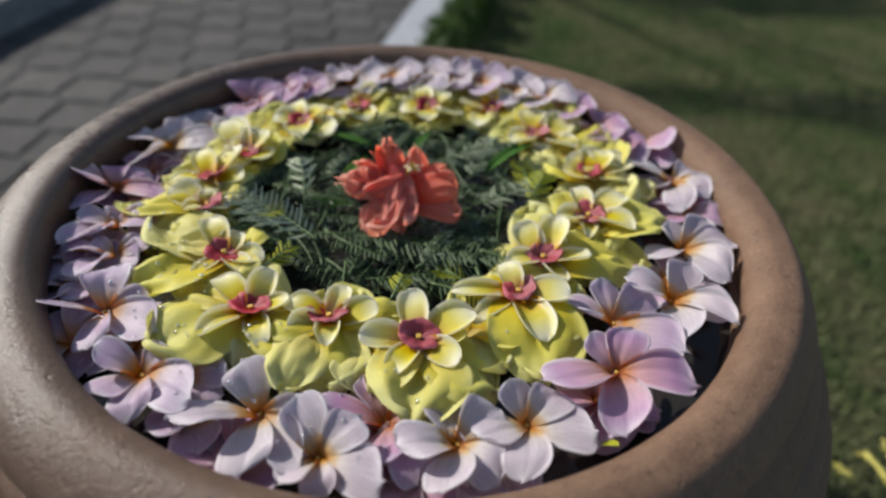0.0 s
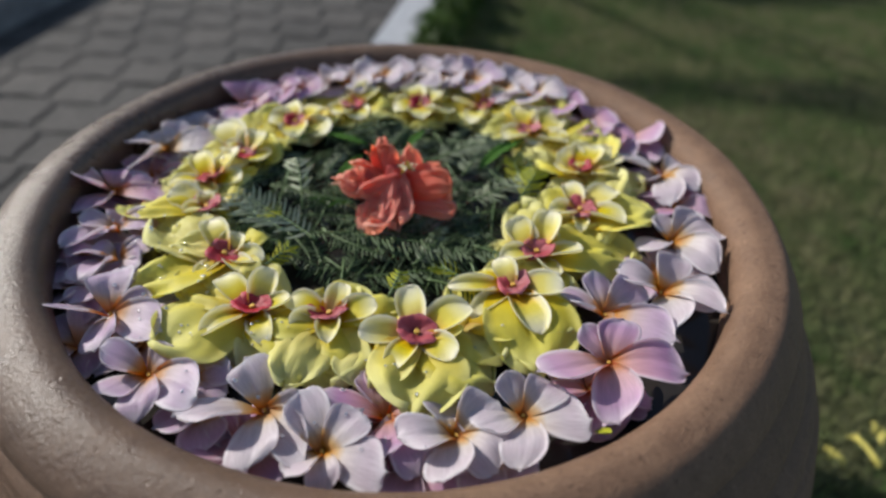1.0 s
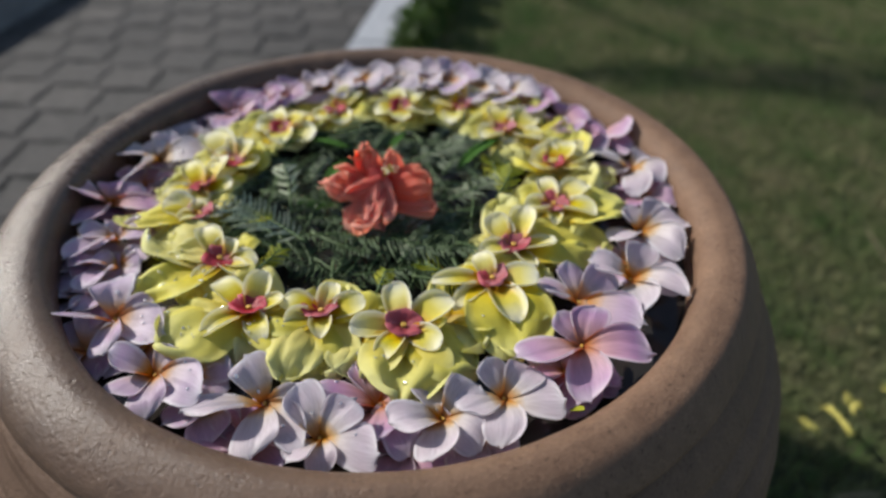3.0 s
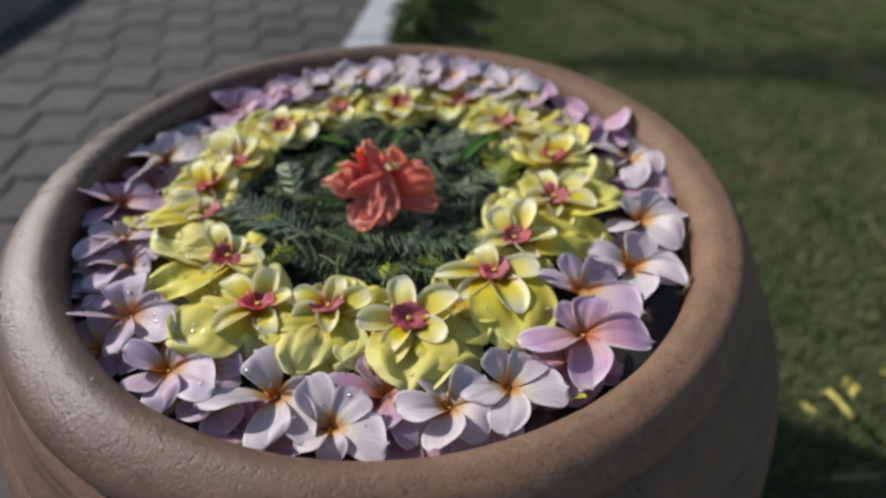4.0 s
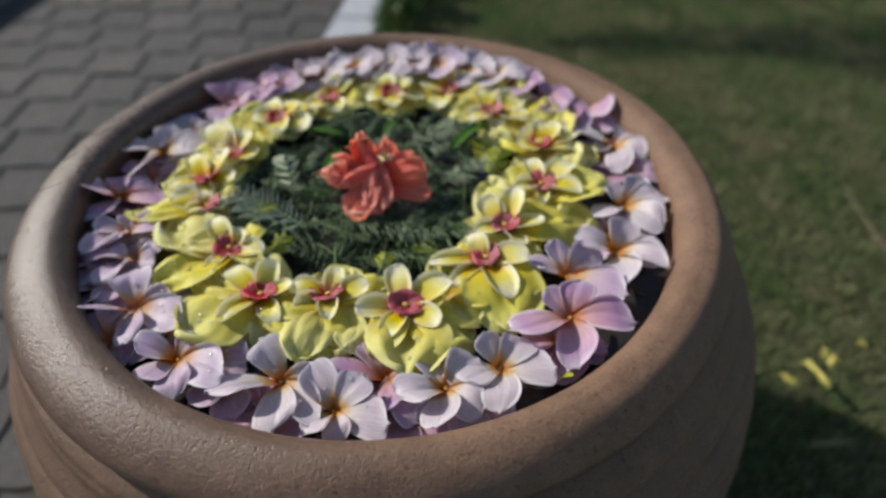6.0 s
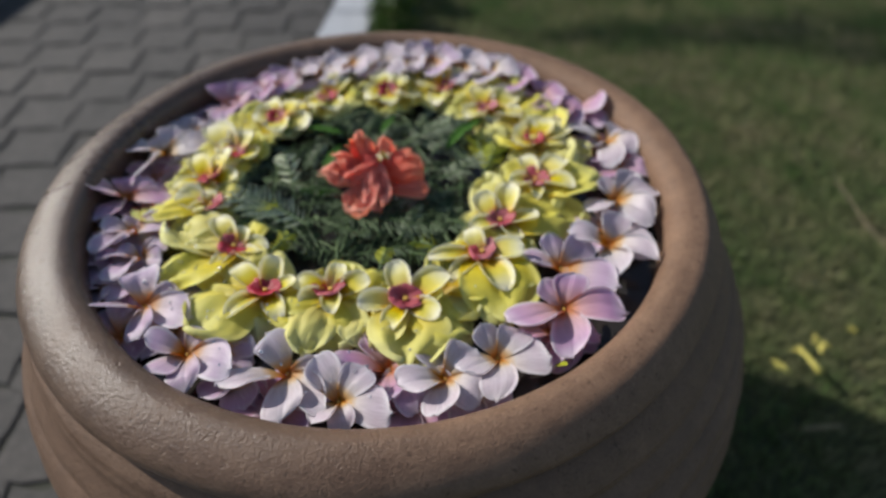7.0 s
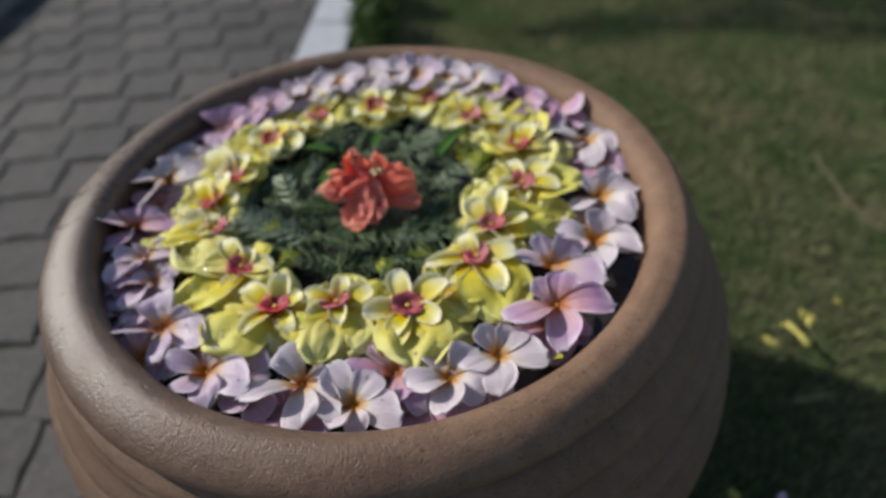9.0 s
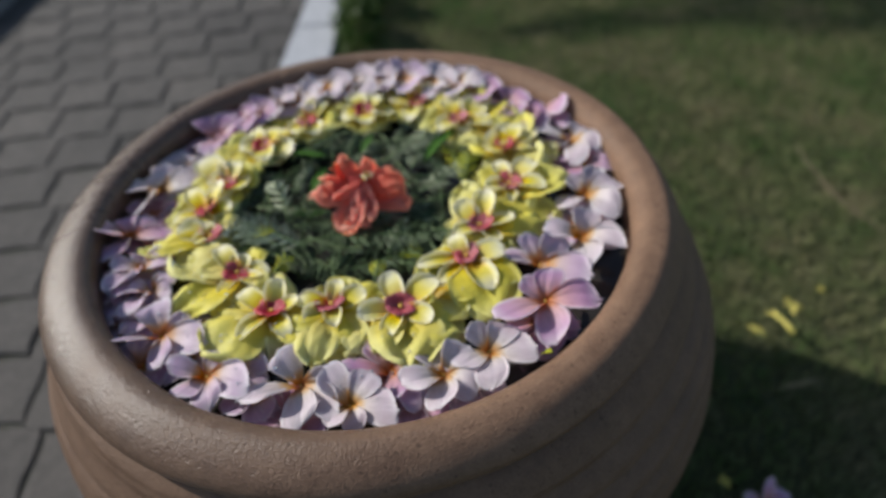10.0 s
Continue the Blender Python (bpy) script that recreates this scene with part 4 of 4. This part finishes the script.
hibiscus(-0.008, 0.003, 0.415, [
    (FOLDED[0], (-0.0075, 0.005, 0.4225), (-0.0120, 0.013, 0.4490), (-0.25, -0.8, 0.5), 0.0165),
    (FOLDED[1], (-0.0110, 0.007, 0.4225), (-0.0165, 0.014, 0.4430), (-0.6, -0.6, 0.5), 0.0120),
    (RUFFLED[0], (-0.0070, 0.003, 0.4240), (-0.0362, -0.003, 0.4285), (-0.1, -0.55, 0.85), 0.0230),
    (RUFFLED[1], (0.0000, 0.002, 0.4300), (-0.0165, -0.026, 0.4100), (-0.35, -0.30, 0.9), 0.0310),
    (FOLDED[2], (0.0015, -0.001, 0.4365), (-0.0260, -0.011, 0.4250), (-0.3, -0.75, 0.6), 0.0150),
    (RUFFLED[2], (-0.0020, 0.005, 0.4395), (0.0006, -0.019, 0.4140), (0.2, -0.7, 0.7), 0.0230),
    (RUFFLED[3], (-0.0040, 0.004, 0.4230), (-0.0275, 0.008, 0.4345), (-0.2, -0.6, 0.8), 0.0150)], ())
hibiscus(0.012, 0.003, 0.413, [
    (POINTED[0], (0.0112, 0.006, 0.4180), (0.0074, 0.015, 0.4475), (0.15, -0.85, 0.5), 0.0185),
    (SAIL[0], (0.0020, 0.001, 0.4235), (0.0362, -0.005, 0.4290), (0.35, -0.8, 0.55), 0.0275),
    (SAIL[1], (0.0030, -0.003, 0.4150), (0.0380, -0.013, 0.4170), (0.2, -0.75, 0.65), 0.0150),
    (POINTED[1], (0.0060, -0.001, 0.4240), (0.0270, 0.009, 0.4370), (0.3, -0.75, 0.6), 0.0170)],
         [(0.0020, 0.002, 0.4330), (0.0050, -0.001, 0.4420), (0.0066, -0.003, 0.4470), (0.0090, -0.006, 0.4430)])

# ---- the border shrubs ----
def leaf_cloud(rng, count, centre, radii, size):
    verts, faces = [], []
    for _ in range(count):
        d = Vector((rng.gauss(0, 1), rng.gauss(0, 1), rng.gauss(0, 1))).normalized() * rng.uniform(0.55, 1.0)
        p = Vector((centre[0] + d.x * radii[0], centre[1] + d.y * radii[1], centre[2] + abs(d.z) * radii[2]))
        a = Vector((rng.uniform(-1, 1), rng.uniform(-1, 1), rng.uniform(-0.2, 0.8))).normalized()
        b = a.cross(Vector((rng.uniform(-1, 1), rng.uniform(-1, 1), 1))).normalized()
        s, k = size * rng.uniform(0.7, 1.3), len(verts)
        verts += [p, p + a * s * 0.5 + b * s * 0.28, p + a * s, p + a * s * 0.5 - b * s * 0.28]
        faces.append((k, k + 1, k + 2, k + 3))
    return verts, faces


for k in range(6):
    rng = random.Random(60 + k)
    c = yard(0.185 + rng.uniform(-0.012, 0.012), -0.06 + 0.17 * k)
    shrub = root("border_shrub", Matrix.Translation((c.x, c.y, -0.02)), "low dense green border plant beside the kerb", "plant", "border plants")
    part("stem", tube("shrub_stem", [(0, 0, 0), (0.01, 0, 0.04), (0.0, 0.01, 0.09)], [0.006, 0.005, 0.003], BARK), shrub)
    v, f = leaf_cloud(rng, 620, (0, 0, 0.015), (0.060, 0.090, 0.115 + 0.03 * rng.random()), 0.022)
    tagged(part("leaves", mesh_from("shrub_leaves", v, f, SHRUB, smooth=False), shrub), kind="stuff")

# ---- the tree beyond the paving, whose shade lies on the lawn ----
tree = root("tree", Matrix.Translation((-3.1, 4.3, 0.075)), "small leafy tree standing beyond the paving", "tree", "")
part("trunk", tube("trunk", [(0, 0, 0), (0.03, -0.02, 0.6), (0.05, -0.08, 1.3), (0.14, -0.14, 2.0), (0.22, -0.2, 2.7)], [0.09, 0.075, 0.065, 0.05, 0.025], BARK, 10), tree)
rng = random.Random(91)
for x, y, z, rx, ry, rz, count in ((0.50, -0.42, 2.65, 0.60, 0.22, 0.25, 1300), (0.45, -1.36, 2.60, 0.50, 0.08, 0.06, 190), (0.86, -1.40, 2.62, 0.36, 0.17, 0.10, 260), (1.20, -1.55, 2.62, 0.40, 0.30, 0.15, 460), (-0.25, 0.25, 2.5, 0.4, 0.35, 0.3, 900), (0.85, 0.05, 2.7, 0.4, 0.3, 0.25, 800)):
    limb = part("limb", tube("limb", [(0.13, -0.13, 1.9), ((x + 0.13) / 2, (y - 0.13) / 2, 2.3), (x, y, z)], [0.03, 0.018, 0.006], BARK, 6), tree)
    v, f = leaf_cloud(rng, count, (x, y, z - 0.08), (rx, ry, rz), 0.055)
    tagged(part("crown", mesh_from("tree_leaves", v, f, SHRUB, smooth=False), limb), kind="stuff")

# ---- on the lawn ----
WITHERED = [allamanda_petal(k + 11, STRAW) for k in range(4)]


def fallen_blossom(x, y, heading, size, petals, tube_long):
    # a small withered flower: a pale tube with narrow petals at its mouth
    rng = random.Random(int(9000 * x))
    thing = root("fallen_blossom", Matrix.Translation((x, y, 0.010)) @ Matrix.Rotation(radians(heading), 4, "Z"), "fallen yellow flower withering on the grass", "flower", "fallen blossoms")
    for k in range(petals):
        part("petal", WITHERED[k % 4], thing, petal_pose(rng.uniform(-20, 20) + 360 * k / petals, size * rng.uniform(0.7, 1.1), rng.uniform(0, 40), size * rng.uniform(0.35, 0.6), rng.uniform(-30, 30)))
    if tube_long:
        part("flower_tube", tube("flower_tube", [(0, 0, 0.004), (tube_long * 0.35, 0.001, 0.005), (tube_long * 0.7, 0, 0.005), (tube_long, -0.001, 0.004)], [0.0024, 0.0028, 0.0034, 0.0042], STRAW), thing, label="pale straw-coloured tube")


fallen_blossom(0.516, 0.074, 30, 14, 4, 0)
fallen_blossom(0.590, 0.108, 110, 14, 5, 0)
fallen_blossom(0.556, 0.100, -75, 10, 3, 0.042)
fallen_blossom(0.650, 0.130, 70, 8, 3, 0)
fallen_blossom(0.372, -0.130, 10, 10, 4, 0)
straw = new("dry_leaf", LEAF_BLADE.copy())
straw.data.materials[0] = DRY
straw.matrix_basis = Matrix.Translation((0.494, -0.022, 0.013)) @ Matrix.Rotation(radians(4), 4, "Z") @ Matrix.Diagonal((0.072, 0.032, 0.03, 1))
tagged(straw, "dry narrow leaf on the shaded grass", "leaf")
twig = new("twig", tube("twig", [(0.797, 0.468, 0.016), (0.789, 0.40, 0.018), (0.786, 0.329, 0.016), (0.795, 0.28, 0.015), (0.812, 0.24, 0.014), (0.84, 0.20, 0.012)], [0.0006, 0.0010, 0.0011, 0.0010, 0.0009, 0.0006], TWIG))
tagged(twig, "thin dry brown twig lying on the lawn", "twig")
frangipani(0.412, -0.160, 0.004, 0.70, ((86, 36, 60, 22), (20, 30, 10, 20), (150, 26, 6, 20), (-60, 30, 4, 20), (-130, 28, 4, 20)), "fallen lilac frangipani flower lying on the shaded grass", "fallen flowers")


def drops():
    bm = bmesh.new()
    rng = random.Random(8)
    deps = bpy.context.evaluated_depsgraph_get()
    got = 0
    while got < 150:
        a = rng.gauss(205, 38)
        r = rng.uniform(0.125, 0.195)
        x, y = r * math.cos(radians(a)), r * math.sin(radians(a))
        hit, loc, nor, _, ob, _ = scene.ray_cast(deps, (x, y, 0.6), (0, 0, -1))
        if not hit or not ob.name.startswith("petal"):
            got += 0.2
            continue
        got += 1
        size = rng.choice((0.0006, 0.0008, 0.0010, 0.0014))
        nor = nor if nor.z > 0 else -nor
        m = Matrix.Translation(loc + nor * size * 0.35) @ nor.to_track_quat("Z", "Y").to_matrix().to_4x4() @ Matrix.Diagonal((size, size, size * 0.5, 1))
        bmesh.ops.create_icosphere(bm, subdivisions=2, radius=1.0, matrix=m)
    for f in bm.faces:
        f.smooth = True
    me = bpy.data.meshes.new("water_drops")
    bm.to_mesh(me)
    bm.free()
    me.materials.append(DROP)
    tagged(new("water_drops", me), "small clear water drops on the petals", "water drops", kind="stuff")


drops()

# ---- the lawn's blades ----
def grass():
    rng = np.random.default_rng(5)
    n = 1150000
    x, y = rng.uniform(-0.9, 3.4, n), rng.uniform(-2.0, 3.8, n)
    u = (x - EDGE.x) * ACROSS.x + (y - EDGE.y) * ACROSS.y
    # dense where it is seen near, thinning out all round
    away = np.hypot(np.maximum(0, np.abs(x - 0.95) - 1.2), np.maximum(0, np.abs(y - 0.95) - 1.6))
    keep = (u > 0.126) & (np.hypot(x, y) > 0.2) & (rng.uniform(0, 1, n) > away / 1.1)
    x, y = x[keep], y[keep]
    n = len(x)
    patch = 0.85 + 0.15 * np.sin(x * 5.1 + 2 * np.sin(y * 3.7)) * np.sin(y * 4.3 + 1.7 * np.sin(x * 2.9))
    h = rng.uniform(0.004, 0.016, n) * patch
    a, lean = rng.uniform(0, 2 * np.pi, n), rng.uniform(0.2, 1.3, n)
    w = rng.uniform(0.0009, 0.0018, n)
    dx, dy = np.cos(a), np.sin(a)
    base = np.stack([x, y, np.full(n, -0.018)], -1)
    side = np.stack([-dy * w, dx * w, 0 * w], -1)
    tip = base + np.stack([dx * h * lean, dy * h * lean, h + 0.008], -1)
    verts = np.stack([base - side, base + side, tip], 1).reshape(-1, 3).astype(np.float32)
    me = bpy.data.meshes.new("lawn_grass")
    me.vertices.add(3 * n)
    me.loops.add(3 * n)
    me.polygons.add(n)
    me.vertices.foreach_set("co", verts.ravel())
    me.loops.foreach_set("vertex_index", np.arange(3 * n, dtype=np.int32))
    me.polygons.foreach_set("loop_start", np.arange(0, 3 * n, 3, dtype=np.int32))
    me.update(calc_edges=True)
    me.materials.append(GRASS)
    tagged(new("lawn_grass", me), "short mown green grass with drier patches", "grass", kind="stuff")


grass()

# ---- paving blocks ----
LONG, DEEP, SHIFT = 0.132, 0.118, -0.050


def paver_mesh(k):
    rng = random.Random(20 + k)
    g, h, steps, pts = 0.0036, 0.0015, 6, []
    def edge(f):
        return -0.0090 * (2 * f - 1) - 0.0030 * math.sin(2 * math.pi * f)
    for i in range(steps + 1):
        f = i / steps
        pts.append((LONG - g + edge(f), h + f * (DEEP - 2 * h)))
    for i in range(1, 3):
        pts.append((LONG - g + edge(1) - i / 3 * (LONG - 2 * g), DEEP - h + 0.0050 * math.sin(i * 2.1)))
    for i in range(steps + 1):
        f = 1 - i / steps
        pts.append((g + edge(f), h + f * (DEEP - 2 * h)))
    for i in range(1, 3):
        pts.append((g + edge(0) + i / 3 * (LONG - 2 * g), h + 0.0050 * math.sin((3 - i) * 2.1)))
    pts = [(x + rng.uniform(-0.0012, 0.0012), y + 0.085 * (x - LONG / 2) + rng.uniform(-0.0012, 0.0012)) for x, y in pts]
    cx, cy, n = LONG / 2, DEEP / 2, len(pts)
    rings = []
    for inset, z in ((0.0, -0.03), (0.0, -0.004), (0.0012, -0.0012), (0.0035, 0.0)):
        rings.append([(x + (cx - x) * inset / 0.06, y + (cy - y) * inset / 0.06, z) for x, y in pts])
    verts = [p for r in rings for p in r]
    faces = [(r * n + i, r * n + (i + 1) % n, (r + 1) * n + (i + 1) % n, (r + 1) * n + i) for r in range(3) for i in range(n)]
    faces.append(tuple(3 * n + i for i in range(n)))
    return verts, faces


PAVER_MESHES = [mesh_from("paving_block", *paver_mesh(k), PAVER, smooth=False) for k in range(4)]
TURN = Matrix.Rotation(-SLANT, 4, "Z")
far_v, far_f = [], []
rng = random.Random(77)
paving = root("paving", Matrix.Identity(4), "grey interlocking concrete paving blocks with dark joints", "paving", "")
tagged(paving, kind="structure")
for j in range(-50, 75):
    v = -0.013 + j * DEEP
    for i in range(-26, 20):
        u = -0.141 + i * LONG + j * SHIFT
        if u > -0.016 or u < -0.94 - LONG:
            continue
        m = Matrix.Translation(yard(u, v, rng.uniform(-0.002, 0.001))) @ TURN @ Matrix.Rotation(radians(rng.uniform(-0.5, 0.5)), 4, "Y") @ Matrix.Rotation(radians(rng.uniform(-0.4, 0.4)), 4, "X")
        if u + LONG > -0.025:
            pv, pf = paver_mesh(j % 4)
            part("paving_block", mesh_from("cut_block", [(min(x, -u - 0.004), y, z) for x, y, z in pv], pf, PAVER, smooth=False), paving, m)
        elif -14 <= j <= 9:
            part("paving_block", PAVER_MESHES[(i * 7 + j * 3) % 4], paving, m)
        else:
            pv, pf = paver_mesh(0)
            off = len(far_v)
            far_v += [m @ Vector(p) for p in pv]
            far_f += [tuple(off + q for q in face) for face in pf]
tagged(part("far_paving_blocks", mesh_from("far_paving_blocks", far_v, far_f, PAVER, smooth=False), paving), kind="stuff")
